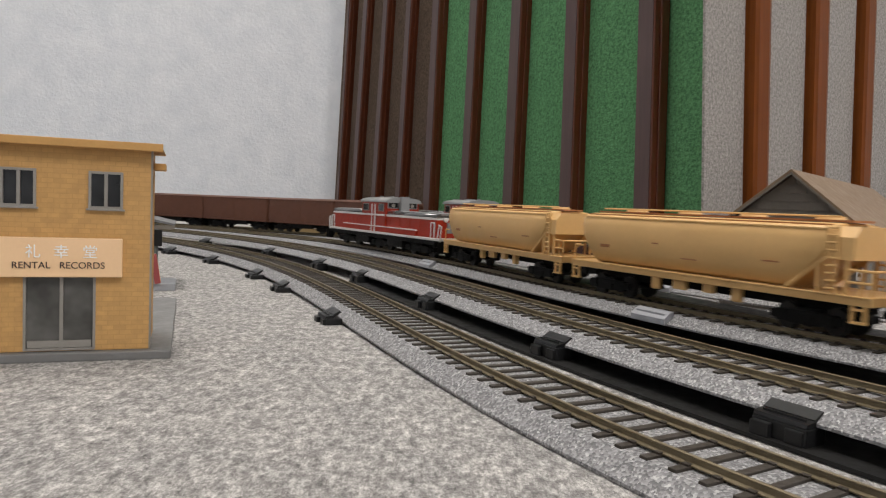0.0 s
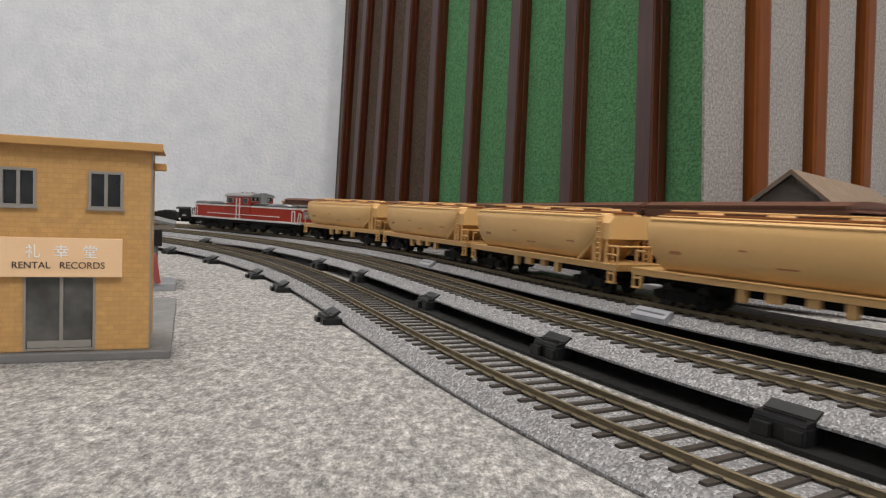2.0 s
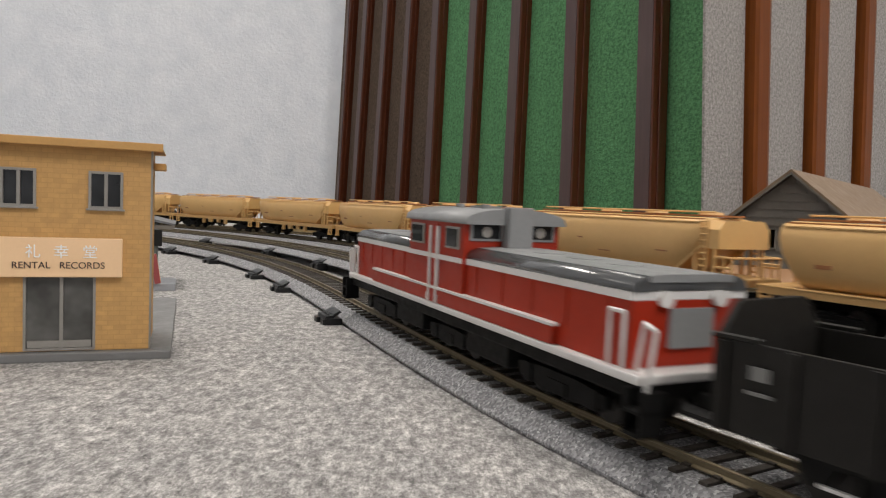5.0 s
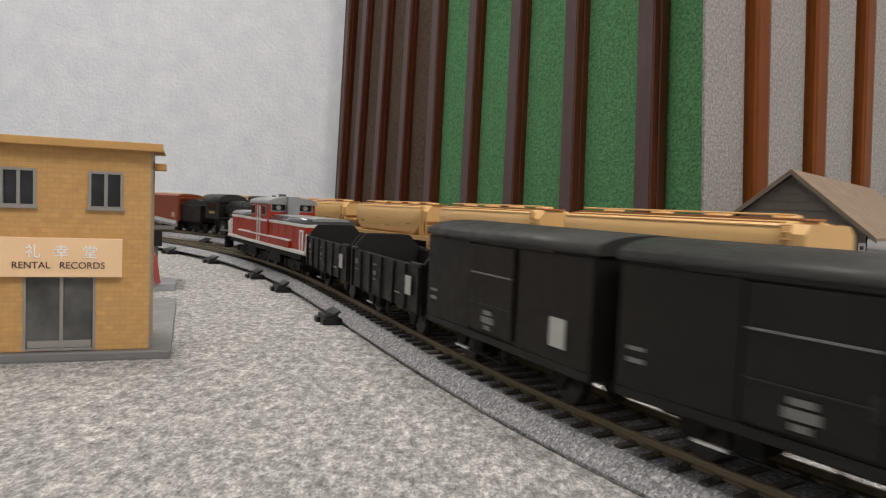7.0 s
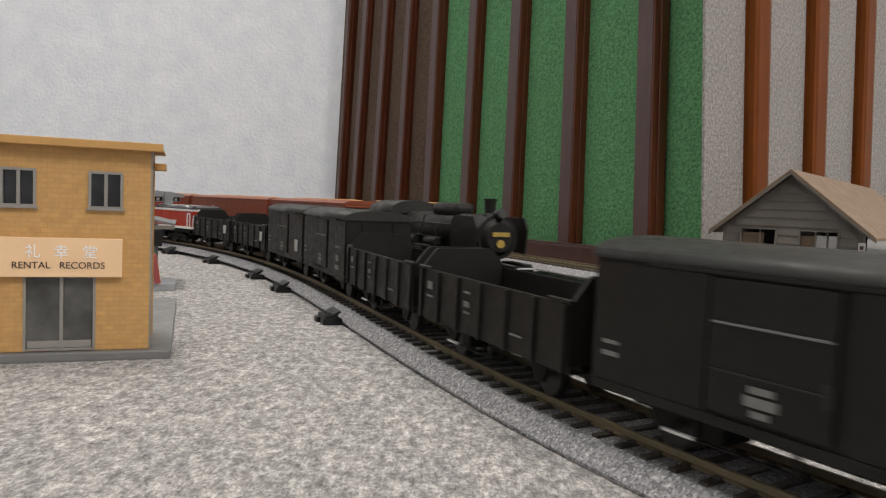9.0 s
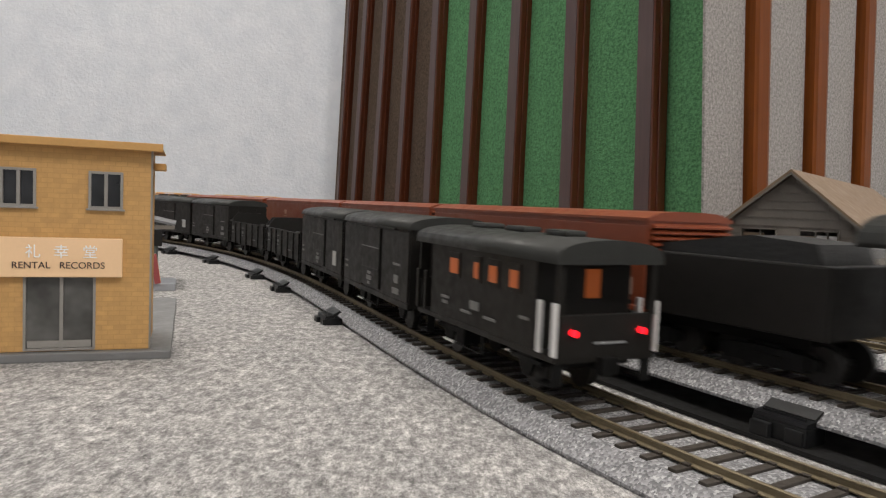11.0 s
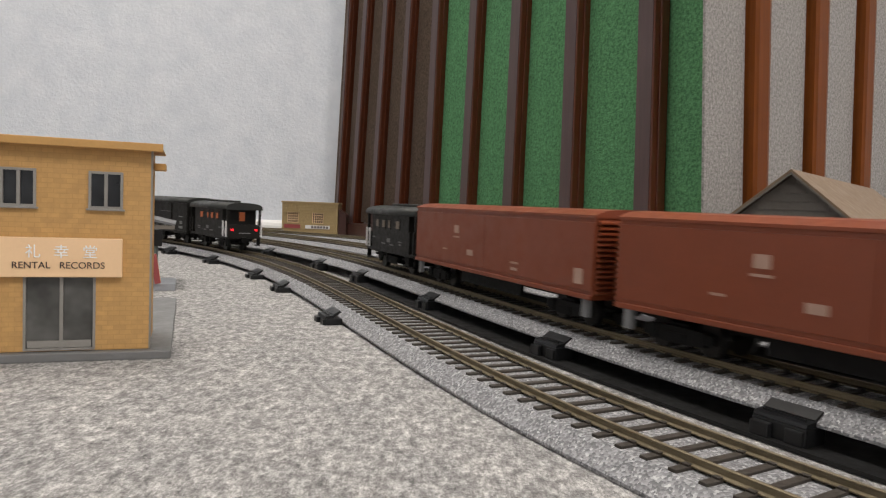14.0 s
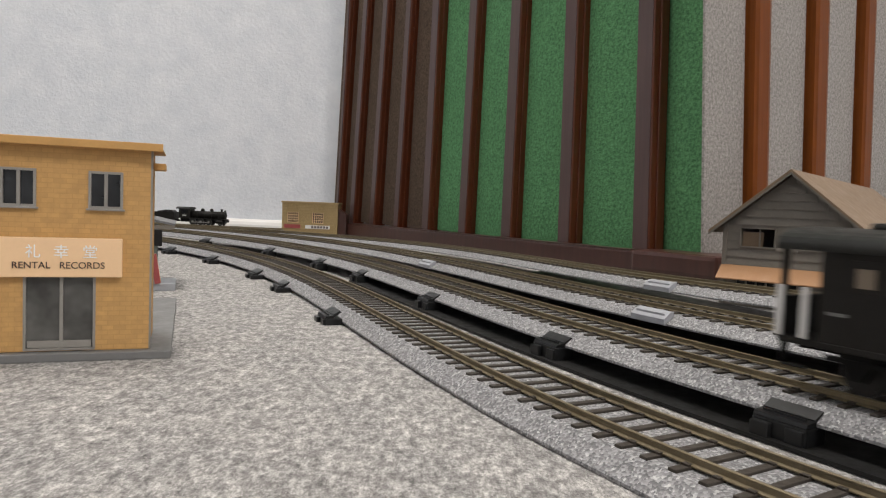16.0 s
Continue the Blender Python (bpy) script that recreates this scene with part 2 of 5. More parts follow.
def centre_line(k):
    """Arc length and points of line k: straight on past the camera, a wide bend at the far end."""
    c, zc, y0, y1, bend = LINES[k]
    ys = np.linspace(y0, y1, 500)
    p = np.c_[np.polyval(c, ys) + (0.0026 * (np.clip(0.2 - ys, 0, 1) / 0.06) ** 1.5 if k == 1 else 0.0), ys]
    d0, d1 = p[0] - p[1], p[-1] - p[-2]
    d0, d1 = d0 / np.hypot(*d0), d1 / np.hypot(*d1)
    turn = np.linspace(0.02, 2.9, 140)
    side = np.array((-d1[1], d1[0]))
    arc = p[-1] + bend * (np.sin(turn)[:, None] * d1 + (1 - np.cos(turn))[:, None] * side)
    d2 = arc[-1] - arc[-2]
    p = np.r_[[p[0] + d0 * 2.5], p, arc, [arc[-1] + d2 / np.hypot(*d2) * 1.2]]
    s = np.r_[0, np.cumsum(np.hypot(*np.diff(p, axis=0).T))] - 2.5
    z = np.polyval(zc, np.clip(p[:, 1], y0, y1))
    z[502:] = z[501]
    return s, np.c_[p, z]


PATHS = {k: centre_line(k) for k in LINES}


def on_line(k, s):
    S, p = PATHS[k]
    return Vector([float(np.interp(s, S, p[:, i])) for i in range(3)])


def frame_on(k, s, span=0.01, turn=0):
    """The pose of a thing on line k: its x axis along the line."""
    a, b = on_line(k, s - span), on_line(k, s + span)
    d = b - a
    if turn:
        d = -d
    x = d.normalized()
    y = Vector((0, 0, 1)).cross(x).normalized()
    z = x.cross(y)
    m = Matrix((x, y, z)).transposed().to_4x4()
    m.translation = (a + b) / 2
    return m


# ---------------- the room
def carpet():
    bm = bmesh.new()
    box(bm, -2.4, 2.4, -3.2, 1.30, -0.02, 0.0)
    tagged(part("floor", bm, M_CARPET), "grey speckled short-pile carpet", "carpet", kind="structure")


def walls():
    for name, (x0, x1, y0, y1) in (("wall_north", (-2.5, 2.5, 1.30, 1.42)), ("wall_south", (-2.5, 2.5, -3.32, -3.20)),
                                   ("wall_west", (-2.52, -2.40, -3.2, 1.30)), ("wall_east", (2.40, 2.52, -3.2, 1.30))):
        bm = bmesh.new()
        box(bm, x0, x1, y0, y1, -0.02, 2.42)
        tagged(part(name, bm, M_WALL), "white embossed wallpaper on a plain wall", "wall", kind="structure")
    bm = bmesh.new()
    box(bm, -2.52, 2.52, -3.32, 1.42, 2.42, 2.50)
    tagged(part("ceiling", bm, M_CEIL), "plain white ceiling", "ceiling", kind="structure")
    bm = bmesh.new()
    prism(bm, [(1.299, 0.0), (1.288, 0.0), (1.288, 0.006), (1.290, 0.0115), (1.294, 0.0155), (1.299, 0.0160)], -2.39, 2.39)
    tagged(part("baseboard", bm, M_WHITE), "narrow white skirting board along the wall", "baseboard", kind="structure")


carpet()
walls()


# ---------------- tall boards that stand in a row behind the tracks
ROW_A, ROW_D = Vector((-0.15, 1.20, 0)), Vector((0.40, -0.56, 0)).normalized()
ROW_N = Vector((-0.81, -0.58, 0)).normalized()


def row_pose(a, d, t, n):
    m = Matrix((d, -n, Vector((0, 0, 1)))).transposed().to_4x4()
    m.translation = a + d * t
    return m


def felt_slab(t0, t1, y0, thick, high, bulge):
    """A padded panel whose face swells a little between its two edges."""
    bm = bmesh.new()
    n = 10
    front = [(t0 + (t1 - t0) * i / n, y0 - bulge * (math.sin(math.pi * i / n) ** 0.6 if 0 < i < n else 0.0)) for i in range(n + 1)]
    base = [(u, v) for u, v in front] + [(t1, y0 + thick), (t0, y0 + thick)]
    low = [bm.verts.new((u, v, 0)) for u, v in base]
    top = [bm.verts.new((u, v, high)) for u, v in base]
    q = len(base)
    fs = [bm.faces.new(low), bm.faces.new(top[::-1])]
    for i in range(q):
        fs.append(bm.faces.new((low[i], top[i], top[(i + 1) % q], low[(i + 1) % q])))
    bmesh.ops.recalc_face_normals(bm, faces=fs)
    for f in fs[2:2 + n]:
        f.smooth = True
    for f in fs[:2] + fs[2 + n:]:
        for e in f.edges:
            e.smooth = False
    return bm


def standing_board(t0, t1, t2, felt, base, name, label, post=M_SIDEWOOD, lift=0.0195, deep=0.012, high=1.75, tilt=0.0):
    """A board on end: felt from t0 to t1, then its wooden edge post from t1 to t2."""
    th = thing("standing_board", base(t1) @ pose(0, 0, lift, 0, tilt, 0), label, "board", name)
    if felt is M_GREYFELT:
        part("felt_panel", boxes((t0 - t1, 0.002, 0.0, 0.003, 0, high), bev=0.0008), felt, th)
    else:
        part("felt_panel", felt_slab(t0 - t1, 0.001, 0.0025, 0.010, high, 0.0035), felt, th)
    if t2 - t1 > 0.003:
        bm = boxes((0, t2 - t1, -deep, 0.010, 0, high), bev=0.0016 if post is M_SIDEWOOD else 0.0065)
        p = part("edge_post", bm, post, th, "varnished reddish-brown wooden edge")
        if post is M_SIDEWOOD:
            # added strip: tints the front as light makes it differ from the side
            part("edge_tape", boxes((0.0006, t2 - t1 - 0.0022, -deep - 0.0007, -deep, 0, high), bev=0.0002), M_FRONTSHEEN, p, "dull maroon edge tape")
            part("edge_bead", boxes((t2 - t1 - 0.0004, t2 - t1 + 0.0022, -deep * 0.45, 0.006, 0, high), bev=0.0010), post, p, "rounded bead of the edge")
    return th


# edge posts of the long row: place along it, width, how far proud of the felt, tilt in degrees
DARK_POSTS = ((-0.0550, 0.0090, 0.0110, 3.2), (-0.0039, 0.0147, 0.0100, 3.9), (0.0680, 0.0142, 0.0120, 3.4), (0.1420, 0.0140, 0.0120, 2.5), (0.2198, 0.0170, 0.0118, 1.07))
GREEN_POSTS = ((0.3073, 0.0171, 0.0118, 1.02), (0.3973, 0.0188, 0.0131, 0.13), (0.4976, 0.0189, 0.0149, -1.15), (0.6011, 0.0205, 0.0137, -2.17))


def boards():
    left = lambda t: row_pose(ROW_A, ROW_D, t, ROW_N)
    before = -0.090
    for posts, felt, name, label in ((DARK_POSTS, M_DKFELT, "dark boards", "tall upright board with dark brown felt and maroon wooden edge"),
                                     (GREEN_POSTS, M_GREEN, "green boards", "tall upright board with green felt and maroon wooden edge")):
        for t1, wide, deep, tilt in posts:
            standing_board(before + 0.0015, t1, t1 + wide, felt, left, name, label, deep=deep, tilt=tilt)
            before = t1 + wide
    rear = lambda t: left(t) @ pose(0, 0.008, 0)
    standing_board(0.616, 0.669, 0.6692, M_GREEN, rear, "green boards", "tall upright board with green felt and no wooden edge", tilt=-2.77)
    a2, d2 = Vector((0.247, 0.6585, 0)), Vector((0.35, 0.24, 0)).normalized()
    n2 = Vector((0.24, -0.35, 0)).normalized()
    right = lambda t: row_pose(a2, d2, t, n2)
    for t0, t1, t2 in ((-0.0045, 0.0560, 0.0850), (0.0800, 0.1620, 0.1915), (0.1865, 0.2645, 0.2910), (0.2860, 0.36, 0.39)):
        standing_board(t0, t1, t2, M_GREYFELT, right, "grey boards", "tall upright board with grey felt and reddish varnished edge", M_ORANGE, 0.0, 0.011, tilt=-5.0)
    th = thing("plank", row_pose(ROW_A, ROW_D, 0, ROW_N), "long dark varnished wooden plank lying under the upright boards", "plank")
    part("beam", boxes((-0.09, 0.615, -0.030, 0.03, 0.0, 0.0195), bev=0.002), M_PLANK, th)
    part("ledge", boxes((-0.088, 0.612, -0.0300, -0.0180, 0.0193, 0.0206), bev=0.0005), M_PLANK, th)
    th = thing("plank", row_pose(ROW_A, ROW_D, 0.617, ROW_N), "short dark varnished plank with a rounded end under the boards", "plank")
    part("beam", boxes((0.0, 0.092, -0.036, 0.028, 0.0, 0.0215), bev=0.0045), M_PLANK, th)


boards()


# ---------------- track
def sweep(bm, k, s0, s1, step, profile):
    """Sweep a closed profile (across, up) along line k."""
    rings = []
    n = max(2, int((s1 - s0) / step))
    for i in range(n + 1):
        m = frame_on(k, s0 + (s1 - s0) * i / n, 0.004)
        rings.append([bm.verts.new(m @ Vector((0, u, v))) for u, v in profile])
    q = len(profile)
    for a, b in zip(rings[:-1], rings[1:]):
        for i in range(q):
            bm.faces.new((a[i], a[(i + 1) % q], b[(i + 1) % q], b[i]))
    bm.faces.new(rings[0][::-1])
    bm.faces.new(rings[-1])
    bmesh.ops.recalc_face_normals(bm, faces=bm.faces[:])
    return bm


PITCH = 0.0073


def railway_track(k, s0, s1, v0, v1):
    """Line k from s0 to s1, with single sleepers from v0 to v1."""
    th = thing("railway_track", Matrix(), "model railway track on a grey moulded ballast bed", "track", "tracks side by side")
    bed = [(-0.0205, -0.0072), (0.0205, -0.0072), (0.0205, -0.0064), (0.0154, -0.0030), (0.0147, -0.0027), (-0.0147, -0.0027), (-0.0154, -0.0030), (-0.0205, -0.0064)]
    part("ballast_bed", sweep(bmesh.new(), k, s0, s1, 0.012, bed), M_BALLAST, th)
    for side in (-1, 1):
        c = side * 0.00865
        rail = [(c - 0.0011, -0.0021), (c + 0.0011, -0.0021), (c + 0.0011, -0.0018), (c + 0.0003, -0.0015), (c + 0.0003, -0.0006), (c + 0.0005, -0.0004),
                (c + 0.0005, -0.0001), (c + 0.0003, 0.0), (c - 0.0003, 0.0), (c - 0.0005, -0.0001), (c - 0.0005, -0.0004), (c - 0.0003, -0.0006), (c - 0.0003, -0.0015), (c - 0.0011, -0.0018)]
        part("rail", sweep(bmesh.new(), k, s0, s1, 0.012, rail), M_RAIL, th)
    first = None
    n0, n1 = int(math.ceil(s0 / PITCH)), int(s1 / PITCH)
    rest = bmesh.new()
    for i in range(n0, n1):
        m = frame_on(k, i * PITCH, 0.003)
        if not v0 <= i * PITCH <= v1:
            if s0 < i * PITCH < s1:
                box(rest, -0.00105, 0.00105, -0.0143, 0.0143, -0.0032, -0.0021, m=m)
            continue
        if first is None:
            bm = bmesh.new()
            box(bm, -0.00105, 0.00105, -0.0143, 0.0143, -0.0034, -0.0020, bev=0.0002)
            for side in (-1, 1):
                box(bm, -0.0009, 0.0009, side * 0.00865 - 0.0019, side * 0.00865 + 0.0019, -0.0021, -0.0016)
            first = part("sleeper", bm, M_SLEEPER, th)
            ob = first
        else:
            ob = new("sleeper", first.data)
            ob.parent = th
        ob.matrix_basis = m @ pose(0, 0, random.uniform(-0.0001, 0.0), 0, 0, random.uniform(-0.6, 0.6))
    tagged(part("far_sleepers", rest, M_SLEEPER, th), kind="stuff")
    return th


# ---------------- vehicles: x forward, z up from the rail
def wheelset(th, x, r=0.0055, name="wheelset"):
    bm = bmesh.new()
    for y in (-0.0078, 0.0078):
        cyl(bm, (x, y - 0.0011, r), (x, y + 0.0011, r), r, seg=20)
        cyl(bm, (x, y - 0.0015 if y > 0 else y + 0.0015, r), (x, y - 0.0019 if y > 0 else y + 0.0019, r), r * 1.1, seg=20)
    cyl(bm, (x, -0.008, r), (x, 0.008, r), 0.001, seg=8)
    return part(name, bm, M_WHEEL, th, "dark steel wheels on an axle")


def bogie(th, x, base=0.026, r=0.0054, mat=None):
    mat = mat or M_UNDER
    bm = bmesh.new()
    for y in (-0.0125, 0.0125):
        prism(bm, [(x - base / 2 - 0.005, 0.0045), (x - base / 2 - 0.005, 0.0075), (x - base / 4, 0.0085), (x + base / 4, 0.0085), (x + base / 2 + 0.005, 0.0075),
                   (x + base / 2 + 0.005, 0.0045), (x + base / 4, 0.003), (x - base / 4, 0.003)], y - 0.001, y + 0.001, "y")
        for dx in (-base / 2, base / 2):
            box(bm, x + dx - 0.0022, x + dx + 0.0022, y - 0.0016, y + 0.0016, 0.0035, 0.0082)
        box(bm, x - 0.004, x + 0.004, y - 0.0015, y + 0.0015, 0.0035, 0.0065)
    box(bm, x - 0.004, x + 0.004, -0.012, 0.012, 0.006, 0.0095)
    b = part("bogie", bm, mat, th)
    for dx in (-base / 2, base / 2):
        wheelset(b, x + dx, r)
    return b


def coupler(th, x):
    d = 1 if x > 0 else -1
    bm = boxes((min(x, x - d * 0.010), max(x, x - d * 0.010), -0.0013, 0.0013, 0.0085, 0.0115),
               (min(x, x - d * 0.003), max(x, x - d * 0.003), -0.0026, 0.0026, 0.0080, 0.0125), bev=0.0004)
    return part("coupler", bm, M_UNDER, th)


def plates(th, items, mat, name, label=""):
    """Small raised rectangles on the two long sides: x, z, width, height, at y from the axis."""
    for x, z, w, h, y in items:
        for side in (-1, 1):
            bm = boxes((x - w / 2, x + w / 2, min(side * (y - 0.0001), side * (y + 0.0002)), max(side * (y - 0.0001), side * (y + 0.0002)), z - h / 2, z + h / 2))
            part(name, bm, mat, th, label)


def diesel_locomotive(m):
    th = thing("diesel_locomotive", m, "red centre-cab model diesel locomotive with grey top and white lines", "locomotive")
    hl = 0.104
    bm = boxes((-hl, hl, -0.0178, 0.0178, 0.0140, 0.0160), bev=0.0005)
    body = part("frame", bm, M_WHITEP, th, "white-edged running plate")
    for side in (-1, 1):
        y0, y1 = sorted((side * 0.0150, side * 0.0176))
        sk = part("side_walkway", boxes((-0.070, 0.070, y0, y1, 0.0161, 0.0204), bev=0.0002), M_RED, th)
        part("walkway_edge", boxes((-0.0702, 0.0702, y0, y1 + (0.0002 if side > 0 else 0), 0.0205, 0.0213), bev=0.0001), M_WHITEP, sk, "white walkway edge")
    for nm, x0, x1 in (("front_hood", 0.030, hl - 0.006), ("rear_hood", -hl + 0.006, -0.016)):
        bm = bmesh.new()
        prism(bm, [(-0.0158, 0.0161), (0.0158, 0.0161), (0.0156, 0.0302), (-0.0156, 0.0302)], x0, x1)
        hood = part(nm, bm, M_RED, th)
        bm = bmesh.new()
        prism(bm, [(-0.0118, 0.0340), (0.0118, 0.0340), (0.0118, 0.0354), (0.0060, 0.0357), (-0.0060, 0.0357), (-0.0118, 0.0354)], x0 - 0.0005, x1 + 0.0004)
        part("hood_top", bm, M_GREYP, hood, "grey hood top")
        for side in (-1, 1):
            bm = bmesh.new()
            prism(bm, [(side * u, v) for u, v in ((0.0110, 0.0321), (0.0157, 0.0321), (0.0157, 0.0330), (0.0152, 0.0339), (0.0142, 0.0347), (0.0128, 0.0352), (0.0118, 0.0353))], x0 - 0.0005, x1 + 0.0006)
            part("hood_shoulder", bm, M_SHOULDER, hood, "glossy dark grey rounded hood shoulder", True)
        part("end_shoulder", boxes((min(x0, x1) - 0.0002 if x1 < 0 else x1 - 0.002, x0 + 0.002 if x1 < 0 else x1 + 0.0008, -0.0128, 0.0128, 0.0321, 0.0350), bev=0.0006), M_SHOULDER, hood)
        bm = boxes((x0, x1 + 0.0003, -0.0159, 0.0159, 0.0303, 0.0320))
        part("white_stripe", bm, M_WHITEP, hood)
        xe = x1 if x1 > 0 else x0
        d = 1 if x1 > 0 else -1
        bm = bmesh.new()
        for y in (-0.0075, 0.0075):
            cyl(bm, (xe - d * 0.001, y, 0.0305), (xe + d * 0.0015, y, 0.0305), 0.0018, seg=14)
        part("headlamp", bm, M_WHITEP, hood, "round headlamps in the hood end")
        bm = boxes((xe - 0.0006 if d > 0 else xe - 0.0009, xe + 0.0009 if d > 0 else xe + 0.0006, -0.006, 0.006, 0.020, 0.0285))
        part("grille", bm, M_GREYP, hood, "grey radiator grille")
        bm = bmesh.new()
        xm = (x0 + x1) / 2
        for dx in (-0.018, 0.0, 0.018):
            cyl(bm, (xm + dx, 0, 0.0350), (xm + dx, 0, 0.0358), 0.0050, seg=20)
        part("fan_cover", bm, M_GREYP, hood)
        bm = boxes(*[(x, x + 0.0004, -0.0159, 0.0159, 0.0220, 0.0300) for x in np.linspace(x0 + 0.008, x1 - 0.008, 5)])
        part("panel_joint", bm, M_RED, hood)
    bm = bmesh.new()
    prism(bm, [(-0.0170, 0.0161), (0.0170, 0.0161), (0.0168, 0.0428), (-0.0168, 0.0428)], -0.016, 0.030)
    cab = part("cab", bm, M_RED, th)
    bm = bmesh.new()
    prism(bm, arch(0.0176, 0.0425, 0.0432, 0.0474, 12), -0.019, 0.033)
    part("cab_roof", bm, M_GREYP, cab, "grey cab roof", True)
    for side in (-1, 1):
        for x0, x1 in ((-0.0135, -0.0030), (0.0155, 0.0275)):
            bm = boxes((x0, x1, side * 0.0172 - 0.0003, side * 0.0172 + 0.0003, 0.0345, 0.0414), bev=0.0003)
            w = part("cab_window", bm, M_ALU, cab, "grey-framed side window")
            bm = boxes((x0 + 0.001, x1 - 0.001, side * 0.0175 - 0.0002, side * 0.0175 + 0.0002, 0.0352, 0.0407))
            part("pane", bm, M_GLASS, w)
        for xr in (0.0030, 0.0090):
            part("door_handrail", boxes((xr - 0.0006, xr + 0.0006, side * 0.0172 - 0.0003, side * 0.0172 + 0.0007, 0.0185, 0.0410)), M_WHITEP, cab, "white handrail beside the cab door")
        for xr in (0.0026, 0.0092):
            part("door_step", boxes((xr - 0.0011, xr + 0.0011, side * 0.0175 - 0.0003, side * 0.0175 + 0.0005, 0.0163, 0.0168), (xr - 0.0011, xr - 0.0007, side * 0.0175 - 0.0003, side * 0.0175 + 0.0005, 0.0168, 0.0188), (xr + 0.0007, xr + 0.0011, side * 0.0175 - 0.0003, side * 0.0175 + 0.0005, 0.0168, 0.0188)), M_WHITEP, cab, "white step bracket")
        part("cab_door", boxes((0.0038, 0.0082, side * 0.0171 - 0.0003, side * 0.0171 + 0.0003, 0.0190, 0.0418), bev=0.0001), M_RED, cab)
        bm = boxes((-0.016, 0.030, side * 0.0174 - 0.0002, side * 0.0174 + 0.0003, 0.0305, 0.0320))
        part("cab_stripe", bm, M_WHITEP, cab)
    for x, d in ((-0.0162, -1), (0.0302, 1)):
        for y in (-0.0095, 0.0095):
            bm = boxes((x - 0.0003, x + 0.0003, y - 0.0055, y + 0.0055, 0.0374, 0.0432), bev=0.0002)
            w = part("end_window", bm, M_GREYP, cab, "grey-framed end window")
            bm = boxes((x + d * 0.0003 - 0.0002, x + d * 0.0003 + 0.0002, y - 0.0045, y + 0.0045, 0.0382, 0.0424))
            part("pane", bm, M_GLASS, w)
            bm = bmesh.new()
            cyl(bm, (x + d * 0.0003, y, 0.0402), (x + d * 0.0009, y, 0.0402), 0.0017, seg=14)
            part("round_wiper", bm, M_ALU, w)
    bm = boxes((-0.0215, -0.0170, -0.0042, 0.0042, 0.0345, 0.0480), bev=0.0004)
    part("exhaust_stack", bm, M_GREYP, th, "grey exhaust stack behind the cab")
    bm = bmesh.new()
    for x in (-0.004, 0.016):
        cyl(bm, (x, 0.004, 0.0462), (x, 0.004, 0.0486), 0.0016, seg=10)
    box(bm, 0.0, 0.014, -0.004, 0.001, 0.0466, 0.0481)
    part("roof_horn", bm, M_GREYP, cab)
    for d in (-1, 1):
        for y in (-0.0165, 0.0165):
            x = d * (hl + 0.0005)
            bm = rods(0.00055, [(x, y, 0.0090), (x + d * 0.0025, y, 0.0255), (x - d * 0.001, y, 0.0265), (x - d * 0.003, y, 0.0165)])
            part("step_handrail", bm, M_WHITEP, th, "white bent corner handrail")
            bm = rods(0.00050, [(x - d * 0.007, y * 1.04, 0.0165), (x - d * 0.007, y * 1.04, 0.0280), (x - d * 0.012, y * 1.04, 0.0280), (x - d * 0.012, y * 1.04, 0.0165)])
            part("side_handrail", bm, M_WHITEP, th, "white side handrail")
            bm = boxes((x - 0.003, x + 0.003, y - 0.003, y + 0.003, 0.0045, 0.0052), (x - 0.003, x + 0.003, y - 0.003, y + 0.003, 0.0090, 0.0096),
                       (x - 0.003, x - 0.0024, y - 0.003, y + 0.003, 0.0045, 0.0135), (x + 0.0024, x + 0.003, y - 0.003, y + 0.003, 0.0045, 0.0135))
            part("step", bm, M_UNDER, th)
        coupler(th, d * (hl + 0.008))
        bogie(th, d * 0.068, 0.030, 0.0058)
    bogie(th, 0.0, 0.022, 0.0052)
    bm = boxes((-0.045, -0.018, -0.0155, 0.0155, 0.0045, 0.0134), (0.018, 0.045, -0.0155, 0.0155, 0.0045, 0.0134), (-0.095, 0.095, -0.010, 0.010, 0.009, 0.0135), (-0.1035, 0.1035, -0.0166, 0.0166, 0.0105, 0.0139), bev=0.0006)
    part("fuel_tank", bm, M_UNDER, th)
    return th


